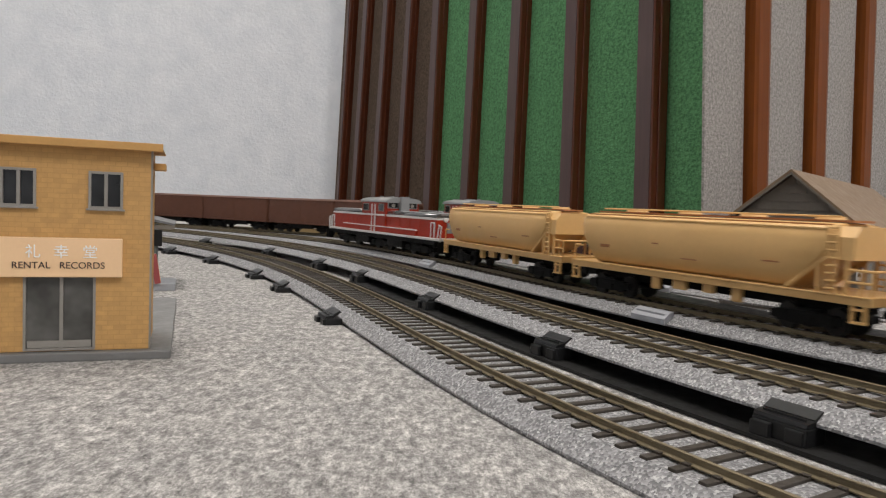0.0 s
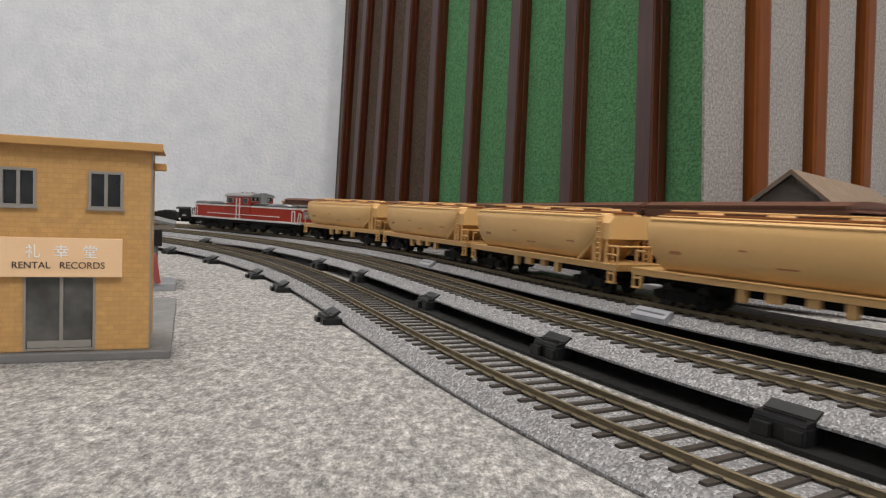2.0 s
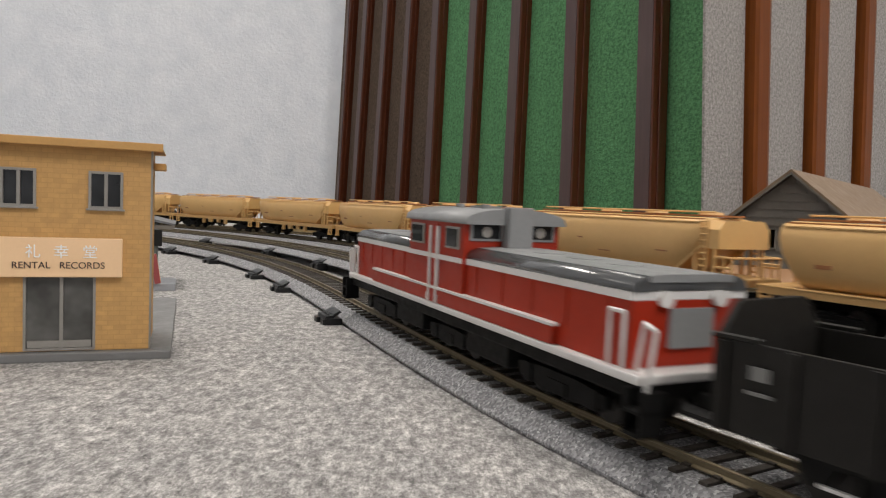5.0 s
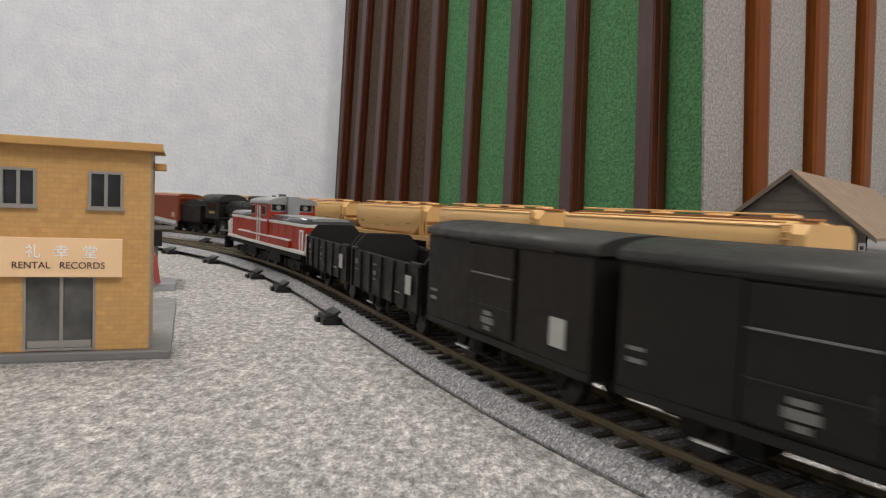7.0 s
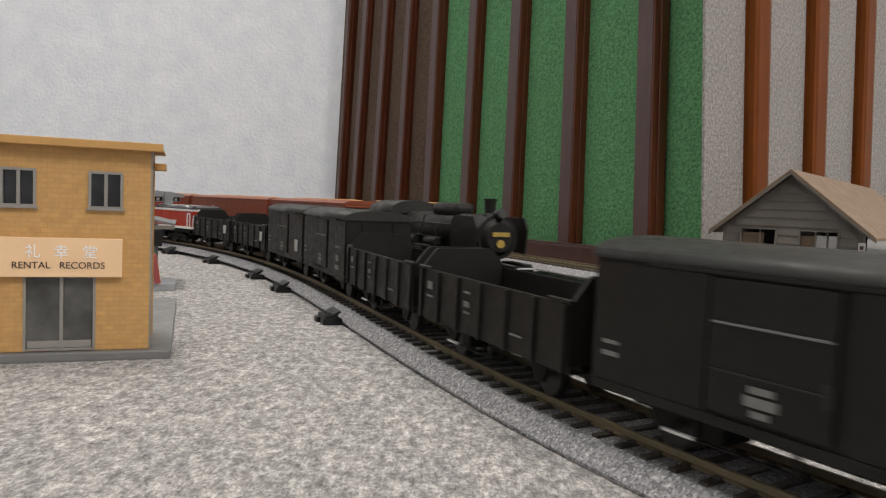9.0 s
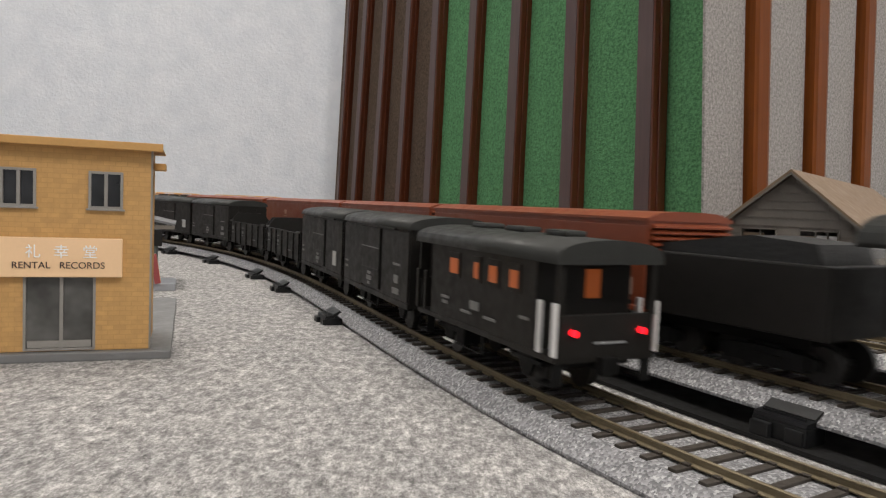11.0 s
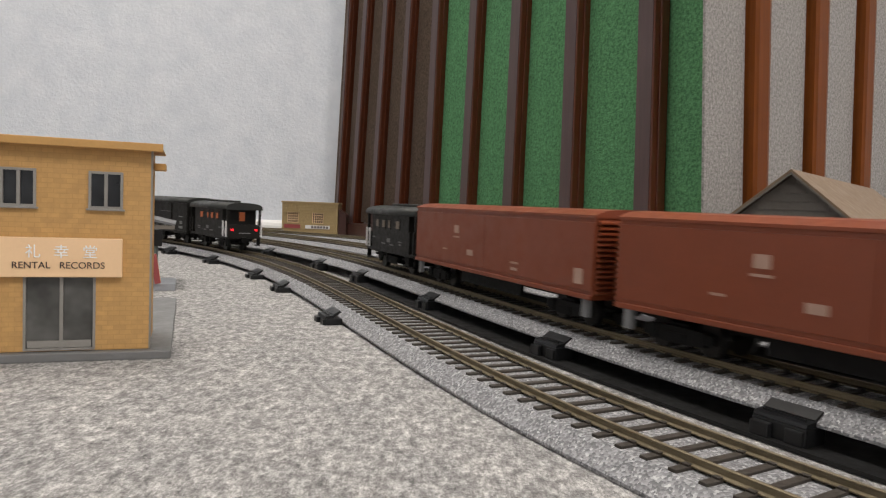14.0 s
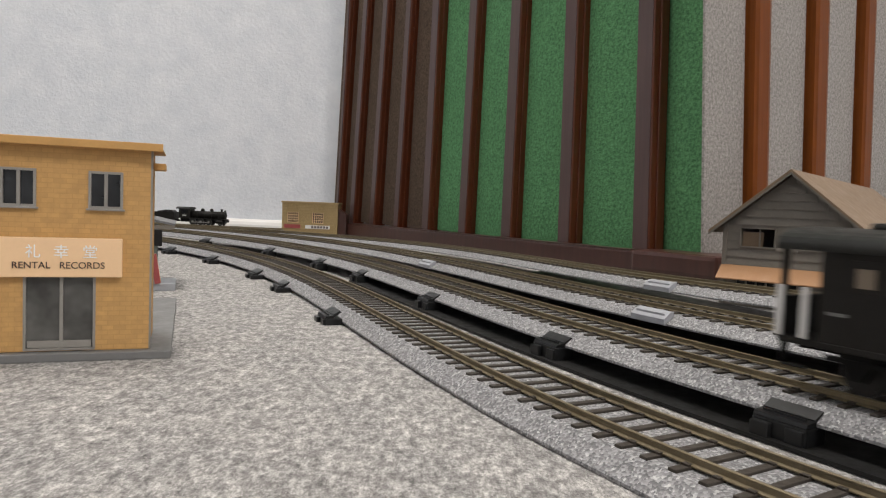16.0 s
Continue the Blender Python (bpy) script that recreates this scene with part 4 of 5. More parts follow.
def steam_locomotive(m, label="black model steam locomotive with smoke deflectors and brass plates", stretch=1.31):
    th = thing("steam_locomotive", m, label, "locomotive")
    bm = bmesh.new()
    cyl(bm, (-0.020, 0, 0.0300), (0.048, 0, 0.0300), 0.0108, seg=28)
    boiler = part("boiler", bm, M_BLACKP, th, "", True)
    bm = bmesh.new()
    cyl(bm, (0.046, 0, 0.0295), (0.0655, 0, 0.0295), 0.0116, seg=28)
    cyl(bm, (0.0655, 0, 0.0295), (0.0675, 0, 0.0295), 0.0100, 0.0075, seg=28)
    sb = part("smokebox", bm, M_BLACKP, th)
    for x in np.linspace(-0.012, 0.040, 4):
        bm = bmesh.new()
        cyl(bm, (x, 0, 0.0300), (x + 0.0008, 0, 0.0300), 0.0110, seg=28)
        part("boiler_band", bm, M_BLACKR, boiler)
    bm = boxes((0.0674, 0.0682, -0.0048, 0.0048, 0.0300, 0.0322))
    part("number_plate", bm, M_BRASS, sb, "brass number plate")
    bm = bmesh.new()
    cyl(bm, (0.0674, 0, 0.0262), (0.0682, 0, 0.0262), 0.0022, seg=12)
    part("emblem", bm, M_BRASS, sb, "round brass emblem")
    bm = bmesh.new()
    cyl(bm, (0.058, 0, 0.0400), (0.058, 0, 0.0492), 0.0026, 0.0030, seg=18)
    cyl(bm, (0.058, 0, 0.0485), (0.058, 0, 0.0495), 0.0034, seg=18)
    part("chimney", bm, M_BLACKP, th)
    bm = bmesh.new()
    box(bm, 0.010, 0.036, -0.0062, 0.0062, 0.0390, 0.0468, bev=0.0030)
    part("steam_dome", bm, M_BLACKP, th, "", True)
    bm = bmesh.new()
    cyl(bm, (0.064, 0, 0.0410), (0.0685, 0, 0.0420), 0.0026, 0.0026, seg=14)
    cyl(bm, (0.061, 0.005, 0.0395), (0.061, -0.005, 0.0395), 0.0022, seg=12)
    part("headlamp", bm, M_BLACKR, th)
    for y in (-0.0145, 0.0145):
        bm = bmesh.new()
        prism(bm, [(0.046, 0.0225), (0.068, 0.0210), (0.0690, 0.0340), (0.0660, 0.0400), (0.049, 0.0400), (0.046, 0.0370)], y - 0.0004, y + 0.0004, "y")
        part("smoke_deflector", bm, M_BLACKP, th)
    for side in (-1, 1):
        y0, y1 = sorted((side * 0.0100, side * 0.0160))
        bm = boxes((-0.040, 0.055, y0, y1, 0.0200, 0.0212), (0.055, 0.072, y0, y1, 0.0150, 0.0162), bev=0.0003)
        part("running_board", bm, M_BLACKP, th)
        bm = rods(0.00045, [(-0.028, side * 0.0116, 0.0345), (0.048, side * 0.0116, 0.0345)], [(-0.02, side * 0.0108, 0.0268), (0.030, side * 0.0112, 0.0262)], [(0.008, side * 0.0095, 0.0392), (0.008, side * 0.0116, 0.0262)])
        part("pipe", bm, M_BLACKR, boiler)
        bm = bmesh.new()
        cyl(bm, (-0.006, side * 0.0132, 0.0236), (0.006, side * 0.0132, 0.0236), 0.0024, seg=12)
        cyl(bm, (0.018, side * 0.0132, 0.0240), (0.030, side * 0.0132, 0.0240), 0.0022, seg=12)
        part("air_tank", bm, M_BLACKP, th)
        bm = bmesh.new()
        cyl(bm, (0.050, side * 0.0132, 0.0100), (0.064, side * 0.0132, 0.0100), 0.0042, seg=16)
        part("cylinder", bm, M_BLACKP, th)
        for x, r in ((-0.026, 0.0086), (-0.007, 0.0086), (0.012, 0.0086), (0.031, 0.0086), (0.062, 0.0053), (-0.043, 0.0053)):
            bm = bmesh.new()
            cyl(bm, (x, side * 0.0070, r), (x, side * 0.0095, r), r, seg=24)
            wheel = part("wheel", bm, M_BLACKR, th)
            bm = bmesh.new()
            cyl(bm, (x, side * 0.0094, r), (x, side * 0.0101, r), r * 0.35, seg=14)
            part("hub", bm, M_STEEL, wheel)
        bm = boxes((-0.027, 0.032, side * 0.0118 - 0.0006, side * 0.0118 + 0.0006, 0.0058, 0.0076), (0.012, 0.056, side * 0.0132 - 0.0005, side * 0.0132 + 0.0005, 0.0088, 0.0102), bev=0.0002)
        part("coupling_rod", bm, M_STEEL, th, "bare steel rod")
    bm = bmesh.new()
    prism(bm, [(-0.0160, 0.0190), (0.0160, 0.0190), (0.0160, 0.0395), (-0.0160, 0.0395)], -0.050, -0.024)
    cab = part("cab", bm, M_BLACKP, th)
    bm = bmesh.new()
    prism(bm, arch(0.0168, 0.0388, 0.0400, 0.0475, 12), -0.056, -0.022)
    part("cab_roof", bm, M_BLACKR, cab, "", True)
    for side in (-1, 1):
        bm = boxes((-0.044, -0.029, side * 0.0160 - 0.0003, side * 0.0160 + 0.0003, 0.0300, 0.0372), bev=0.0002)
        part("cab_window", bm, M_GLASS, cab)
    bm = boxes((-0.048, 0.060, -0.0060, 0.0060, 0.0080, 0.0205), (0.066, 0.074, -0.0155, 0.0155, 0.0085, 0.0150), bev=0.0006)
    part("frame", bm, M_UNDER, th)
    bm = boxes((0.0735, 0.0745, -0.0155, 0.0155, 0.0140, 0.0146))
    part("buffer_line", bm, M_WHITEP, th, "white edge line on the buffer beam")
    # tender
    bm = boxes((-0.122, -0.060, -0.0160, 0.0160, 0.0130, 0.0330), bev=0.0006)
    tn = part("tender", bm, M_BLACKP, th)
    bm = bmesh.new()
    prism(bm, [(-0.112, 0.0325), (-0.063, 0.0325), (-0.065, 0.0385), (-0.080, 0.0400), (-0.096, 0.0372), (-0.110, 0.0345)], -0.0125, 0.0125, "y")
    part("coal_load", bm, M_COAL, tn, "heaped coal")
    for x in (-0.108, -0.074):
        bogie(th, x, 0.020, 0.0054)
    coupler(th, -0.126)
    bm = boxes((-0.116, -0.066, -0.010, 0.010, 0.009, 0.0132))
    part("tender_frame", bm, M_UNDER, th)
    plates(th, ((-0.037, 0.0262, 0.0100, 0.0026, 0.0161),), M_BRASS, "side_plate", "small number plate")
    for ob in th.children_recursive:
        xs = [v.co.x for v in ob.data.vertices]
        if ob.name.split(".")[0] in ("wheel", "hub", "bogie", "wheelset"):
            c = 0.5 * (min(xs) + max(xs)) * (stretch - 1)
            ob.data.transform(Matrix.Translation((c, 0, 0)))
        else:
            ob.data.transform(Matrix.Diagonal((stretch, 1, 1, 1)))
    return th


# ---------------- the trains: line, direction along it, vehicles from the front on


def make_trains():
    home = Matrix()
    red = diesel_locomotive(home)
    cream = hopper_wagon(home)
    oxide = box_wagon(home, 0.0985, M_WAKI, "long red-oxide steel box wagon with corrugated ends", "red-oxide box wagons")
    brown = box_wagon(home, 0.0625, M_BROWN, "dark brown box wagon with flat roof and corrugated ends", "dark brown box wagons", 0.0462, dark=True)
    van, plain_van, opn = covered_van(home), covered_van(home, False), open_wagon(home)
    plain_open = open_wagon(home, False)
    tail = brake_van(home, M_LIT, "black brake van with lit orange windows and red tail lamps")
    tail2 = brake_van(home, M_LITDIM, "black brake van with white handrails and pale lit windows")
    steam = steam_locomotive(home)
    again = lambda ob: copy_thing(ob, home)
    for ob, k in ((cream, 0.90), (oxide, 0.95), (brown, 0.97), (tail2, 0.96), (steam, 1.0)):
        ob.scale = (k, k, k)
    cream.scale = (0.90, 0.90, 0.95)
    steam.scale = (0.975, 0.96, 0.94)
    oxide.scale = (0.846, 0.95, 0.95)
    short = again(red)
    short.scale = (0.930, 1.0, 1.0)
    for ob in (opn, plain_open, van, plain_van):
        ob.scale = (0.932, 1.0, 1.0)
    tail.scale = (0.910, 0.97, 0.97)
    a = [(red, 0.240)] + [(cream if i == 0 else again(cream), 0.170) for i in range(8)]
    b = [(again(red), 0.226)] + [(brown if i == 0 else again(brown), 0.126) for i in range(6)]
    c = [(short, 0.210)] + [(x, 0.0925) for x in (opn, again(opn), van, plain_van, plain_open, again(plain_open), again(van), again(plain_van), tail)]
    d = [(steam, 0.256)] + [(oxide if i == 0 else again(oxide), 0.178) for i in range(4)] + [(tail2, 0.098)]
    red.scale = (1.07, 1.0, 1.0)
    return {"a": (3, 1, a), "b": (4, -1, b), "c": (1, 1, c), "d": (2, -1, d)}


TRAINS = make_trains()

# where each train's front is along its line: seconds and metres
FRONTS = {
    "a": ((0.0, 0.575), (4.0, 1.161), (6.5, 1.534), (8.5, 1.850), (12.5, 2.526), (16.0, 3.11)),
    "b": ((0.0, 0.320), (5.5, 0.320 - 0.2667 * 5.5), (8.0, -1.60), (10.0, -1.75), (16.0, -1.75)),
    "c": ((0.0, -0.520), (3.5, 0.004), (4.2, 0.105), (6.5, 0.4520), (7.2, 0.5570), (8.2, 0.7030), (9.2, 0.8390), (11.3, 1.1370), (12.5, 1.3170), (13.0, 1.3990), (14.0, 1.5640), (16.0, 1.8940)),
    "d": ((0.0, 1.84), (6.3, 0.668), (9.0, 0.152), (11.3, -0.245), (13.0, -0.536), (14.1, -0.718), (16.0, -1.036)),
}


def front_at(key, t):
    rows = FRONTS[key]
    return float(np.interp(t, [r[0] for r in rows], [r[1] for r in rows]))


def motions():
    """Key every vehicle along its line for the whole clip."""
    for key, (k, way, vehicles) in TRAINS.items():
        back = 0.0
        for ob, length in vehicles:
            rows = []
            for i in range(65):
                t = i * 0.25
                s = front_at(key, t) - way * (back + length / 2)
                rows.append((t, frame_on(k, s, length * 0.3, way < 0)))
            walk(ob, rows)
            back += length


# ---------------- buildings
def block_text(th, words, x, y, z, size, mat, name="lettering"):
    cu = bpy.data.curves.new(name, "FONT")
    cu.body, cu.size, cu.extrude, cu.align_x = words, size, 0.00015, "CENTER"
    cu.materials.append(mat)
    ob = new(name, cu)
    ob.parent = th
    ob.matrix_basis = pose(x, y, z, 90, 0, 0)
    return ob


def shop_window(th, x0, x1, z0, z1, name="window", mull=(0.5,), y=0.0, sill=True, glass=M_GLASS):
    """A framed window in a wall whose outer face lies at y."""
    f = 0.0008
    bm = boxes((x0, x1, y - 0.0007, y + 0.0012, z1 - f, z1), (x0, x1, y - 0.0007, y + 0.0012, z0, z0 + f), (x0, x0 + f, y - 0.0007, y + 0.0012, z0 + f, z1 - f), (x1 - f, x1, y - 0.0007, y + 0.0012, z0 + f, z1 - f))
    w = part(name, bm, M_ALU, th, "grey-framed window")
    for u in mull:
        xm = x0 + (x1 - x0) * u
        part("mullion", boxes((xm - 0.0005, xm + 0.0005, y - 0.0005, y + 0.0012, z0 + f, z1 - f)), M_ALU, w)
    part("pane", boxes((x0 + f, x1 - f, y + 0.0006, y + 0.0009, z0 + f, z1 - f)), glass, w)
    if sill:
        part("sill", boxes((x0 - 0.0006, x1 + 0.0006, y - 0.0012, y + 0.0004, z0 - 0.0006, z0), bev=0.0001), M_ALU, w)
    return w


def wall_with_holes(bm, x0, x1, y0, y1, z0, z1, holes):
    """A wall slab along x, cut round rectangular openings (x0, x1, z0, z1)."""
    xs = sorted({x0, x1, *[h[0] for h in holes], *[h[1] for h in holes]})
    zs = sorted({z0, z1, *[h[2] for h in holes], *[h[3] for h in holes]})
    for a, b in zip(xs[:-1], xs[1:]):
        for c, d in zip(zs[:-1], zs[1:]):
            if not any(h[0] <= a and b <= h[1] and h[2] <= c and d <= h[3] for h in holes):
                box(bm, a, b, y0, y1, c, d)
    bmesh.ops.remove_doubles(bm, verts=bm.verts[:], dist=1e-6)


def record_shop():
    """Two-storey ochre shop: x along its front, y into it, its front corner at the origin."""
    th = thing("shop_building", pose(-0.0986, 0.2370, 0, 0, 0, 20.0), "two-storey ochre brick model shop with signboard and flat roof", "building")
    W, D, H = 0.110, 0.034, 0.0700
    wins = ((-0.0187, -0.0084, 0.0498, 0.0620), (-0.0437, -0.0337, 0.0498, 0.0620), (-0.078, -0.066, 0.0498, 0.0620))
    doors = ((-0.0373, -0.0163, 0.0032, 0.0290), (-0.088, -0.064, 0.0032, 0.0290))
    bm = bmesh.new()
    wall_with_holes(bm, -W, 0, 0, 0.003, 0.0030, H, wins + doors)
    part("front_wall", bm, M_OCHRE, th)
    part("side_wall", boxes((-0.003, -0.0001, 0.0031, D, 0.0030, H)), M_OCHREP, th)
    part("side_wall", boxes((-W, -W + 0.003, 0.0031, D, 0.0030, H)), M_OCHREP, th)
    part("back_wall", boxes((-W + 0.003, -0.003, D - 0.003, D, 0.0030, H)), M_OCHREP, th)
    part("corner_trim", boxes((-0.0008, 0.0006, 0.0004, 0.0030, 0.0030, H), bev=0.0002), M_ALU, th, "grey corner trim")
    part("upper_floor", boxes((-W + 0.003, -0.003, 0.003, D - 0.003, 0.036, 0.038)), M_BASE, th)
    bm = boxes((-W - 0.004, 0.0036, -0.0040, D + 0.004, H, H + 0.0006), (-W - 0.0035, 0.0031, -0.0034, D + 0.003, H + 0.0006, H + 0.0017), (-W - 0.004, 0.0038, -0.0044, -0.0026, H - 0.0007, H + 0.0019), bev=0.0003)
    part("roof", bm, M_OCHREP, th, "overhanging ochre roof slab")
    part("eave_beam", boxes((0.0002, 0.0042, 0.014, 0.026, H - 0.0062, H - 0.0038), bev=0.0003), M_OCHREP, th)
    part("base_plate", boxes((-W - 0.01, 0.0072, -0.0034, 0.128, 0.0, 0.0028), bev=0.0004), M_BASE, th, "dark grey base plate")
    for x0, x1, z0, z1 in wins:
        shop_window(th, x0, x1, z0, z1, mull=(0.5,))
    for x0, x1, z0, z1 in doors:
        w = shop_window(th, x0, x1, z0, z1, "shop_window", (0.52,), 0.0004, False, M_SHOPGLASS)
        part("kick_plate", boxes((x0 + 0.0012, x1 - 0.0012, -0.0001, 0.0008, z0 + 0.0010, z0 + 0.0032)), M_ALU, w)
    sg = part("signboard", boxes((-0.0560, -0.0083, -0.0022, -0.0002, 0.0274, 0.0401), bev=0.0003), M_SIGN, th, "pale peach shop signboard")
    block_text(sg, "RENTAL   RECORDS", -0.0268, -0.0023, 0.0303, 0.0030, M_INK)
    for x, ch in ((-0.0342, "\u793c"), (-0.0262, "\u5e78"), (-0.0178, "\u5802")):
        block_text(sg, ch, x, -0.0023, 0.0340, 0.0046, M_CHALK, "sign_character")
    return th


def kiosk():
    """Low grey-green annexe behind the shop, with an awning and a step."""
    th = thing("kiosk", pose(-0.1685, 0.4120, 0, 0, 0, 20.0), "low grey-green model kiosk with awning and concrete step", "building")
    part("wall", boxes((-0.040, 0.0, 0.0, 0.050, 0.0, 0.036), bev=0.0003), M_TEAL, th)
    bm = bmesh.new()
    prism(bm, [(-0.010, 0.0412), (0.0108, 0.0372), (0.0110, 0.0384), (-0.010, 0.0430)], -0.006, 0.050, "y")
    part("awning", bm, M_AWNGREY, th, "dull grey sloping awning")
    part("awning_edge", boxes((-0.002, 0.0108, -0.0064, -0.0058, 0.0352, 0.0374)), M_SIDING, th)
    part("door_step", boxes((-0.004, 0.0118, -0.012, 0.020, 0.0, 0.0042), (-0.002, 0.0030, -0.011, -0.008, 0.0042, 0.0066), bev=0.0004), M_GREYPL, th, "grey concrete step")
    part("hanging_sign", boxes((-0.0005, 0.0042, -0.010, -0.0085, 0.0255, 0.0350), bev=0.0002), M_BLACKPL, th, "small black hanging sign")
    return th


def sandwich_board():
    th = thing("sandwich_board", pose(-0.1625, 0.4025, 0.0044, 0, -9, 20), "small dark red folding sign standing on the kiosk step", "sign")
    for d in (-1, 1):
        bm = bmesh.new()
        box(bm, -0.0016, 0.0016, -0.0003, 0.0003, 0, 0.0170, m=pose(0, d * 0.0026, 0, d * 7, 0, 0))
        part("sign_panel", bm, M_SIGN if d > 0 else M_PINK, th)
    return th


def timber_house():
    """Grey weatherboard house, gable to the front: x along the gable wall, y into the house."""
    left, right = Vector((0.1805, 0.452, 0)), Vector((0.2385, 0.403, 0))
    d = (right - left).normalized()
    n = Vector((-d.y, d.x, 0))
    m = Matrix((d, n, Vector((0, 0, 1)))).transposed().to_4x4()
    m.translation = left
    th = thing("timber_house", m, "grey weatherboard model house with tan gable roof and awning", "house")
    W, D, E, A = (right - left).length, 0.255, 0.0515, 0.0830
    holes = [(0.009, 0.0305, 0.0370, 0.0498), (0.043, 0.0645, 0.0370, 0.0498), (0.008, 0.050, 0.0030, 0.0170)]
    bm = bmesh.new()
    wall_with_holes(bm, 0, W, 0, 0.0025, 0, E, holes)
    front = part("front_wall", bm, M_SIDING, th)
    bm = bmesh.new()
    prism(bm, [(0, E), (W, E), (W / 2, A)], 0, 0.0025, "y")
    part("gable", bm, M_SIDING, th)
    first = None
    z = 0.0
    while z < A - 0.006:
        over = max(0.0, z + 0.0054 - E) / (A - E)
        x0, x1 = W / 2 * over, W - W / 2 * over
        spans = [(x0, x1)]
        for h in holes:
            if h[2] - 0.0030 < z < h[3] - 0.0005:
                spans = [q for a, b in spans for q in ((a, min(b, h[0])), (max(a, h[1]), b)) if q[1] - q[0] > 0.001]
        for a, b in spans:
            bm = bmesh.new()
            prism(bm, [(-0.0009, z), (-0.0009, z + 0.0006), (-0.0002, z + 0.0050), (0.0, z + 0.0050), (0.0, z)], a, b)
            part("weatherboard", bm, M_SIDING, front)
        z += 0.0051
    for x0, x1 in ((0.0, 0.0025), (W - 0.0025, W)):
        part("side_wall", boxes((x0, x1, 0.0026, D, 0, E)), M_SIDING, th)
    part("back_wall", boxes((0.0026, W - 0.0026, D - 0.0025, D, 0, E)), M_SIDING, th)
    for x in (0.0, W):
        part("corner_board", boxes((x - 0.0012, x + 0.0012, -0.0019, 0.0006, 0, E), bev=0.0002), M_SIDING, th)
    slope = math.atan2(A - E, W / 2)
    for side in (-1, 1):
        bm = bmesh.new()
        x_e, z_e = (-0.0085, E - 0.0085 * math.tan(slope) + 0.001) if side < 0 else (W + 0.0085, E - 0.0085 * math.tan(slope) + 0.001)
        prism(bm, [(x_e, z_e), (W / 2, A + 0.001), (W / 2, A + 0.0026), (x_e, z_e + 0.0016)], -0.0080, D + 0.004, "y")
        part("roof_slope", bm, M_ROOF, th, "tan paper roof slope")
        bm = bmesh.new()
        prism(bm, [(x_e, z_e - 0.0014), (W / 2, A - 0.0006), (W / 2, A + 0.0008), (x_e, z_e)], -0.0078, -0.0066, "y")
        part("barge_board", bm, M_SIDING, th)
    for x0, x1, z0, z1, _ in ((0.009, 0.0305, 0.0370, 0.0498, 0), (0.043, 0.0645, 0.0370, 0.0498, 0)):
        bm = boxes((x0, x1, -0.0018, 0.0008, z1 - 0.0008, z1), (x0, x1, -0.0018, 0.0008, z0, z0 + 0.0008), (x0, x0 + 0.0008, -0.0018, 0.0008, z0, z1), (x1 - 0.0008, x1, -0.0018, 0.0008, z0, z1))
        w = part("window", bm, M_SIDING, th)
        for u in ((0.42, 0.72) if x0 > 0.03 else (0.55,)):
            xm = x0 + (x1 - x0) * u
            part("mullion", boxes((xm - 0.0004, xm + 0.0004, -0.0010, 0.0004, z0, z1)), M_SIDING, w)
        if x0 > 0.03:
            part("curtain", boxes((x0 + 0.0085, x1 - 0.0010, 0.0012, 0.0016, z0 + 0.0004, z1 - 0.0030)), M_WHITEP, w, "white half curtain")
            part("curtain", boxes((x0 + 0.0010, x0 + 0.0080, 0.0014, 0.0018, z0 + 0.0004, z1 - 0.0036)), M_ROOF, w, "brown blind")
        else:
            part("curtain", boxes((x0 + 0.0010, x1 - 0.0080, 0.0014, 0.0018, z0 + 0.0004, z1 - 0.0030)), M_ROOF, w, "brown blind")
    bm = bmesh.new()
    prism(bm, [(-0.0016, 0.0245), (-0.0120, 0.0170), (-0.0120, 0.0177), (-0.0016, 0.0257)], -0.001, W * 0.93)
    part("awning", bm, M_AWN, th, "orange-tan shop awning")
    for x in np.linspace(0.008, 0.050, 8):
        part("door_bar", boxes((x - 0.0005, x + 0.0005, -0.0004, 0.0006, 0.0030, 0.0170)), M_SIDING, th)
    part("door_pane", boxes((0.008, 0.050, 0.0010, 0.0014, 0.0030, 0.0170)), M_GLASS, th)
    part("poster", boxes((0.0525, 0.0620, -0.0022, -0.0014, 0.0040, 0.0120)), M_PINK, th, "red poster")
    sign = part("blade_sign", boxes((W - 0.0010, W + 0.0026, -0.0034, -0.0027, 0.0225, 0.0440), bev=0.0002), M_WHITEP, th, "white upright sign")
    part("sign_bars", boxes(*[(W - 0.0001, W + 0.0017, -0.0036, -0.0033, z, z + 0.0022) for z in np.linspace(0.0245, 0.0400, 5)]), M_INK, sign)
    part("side_window", boxes((W + 0.0001, W + 0.0008, 0.012, 0.080, 0.0330, 0.0480), bev=0.0002), M_GLASS, th)
    return th


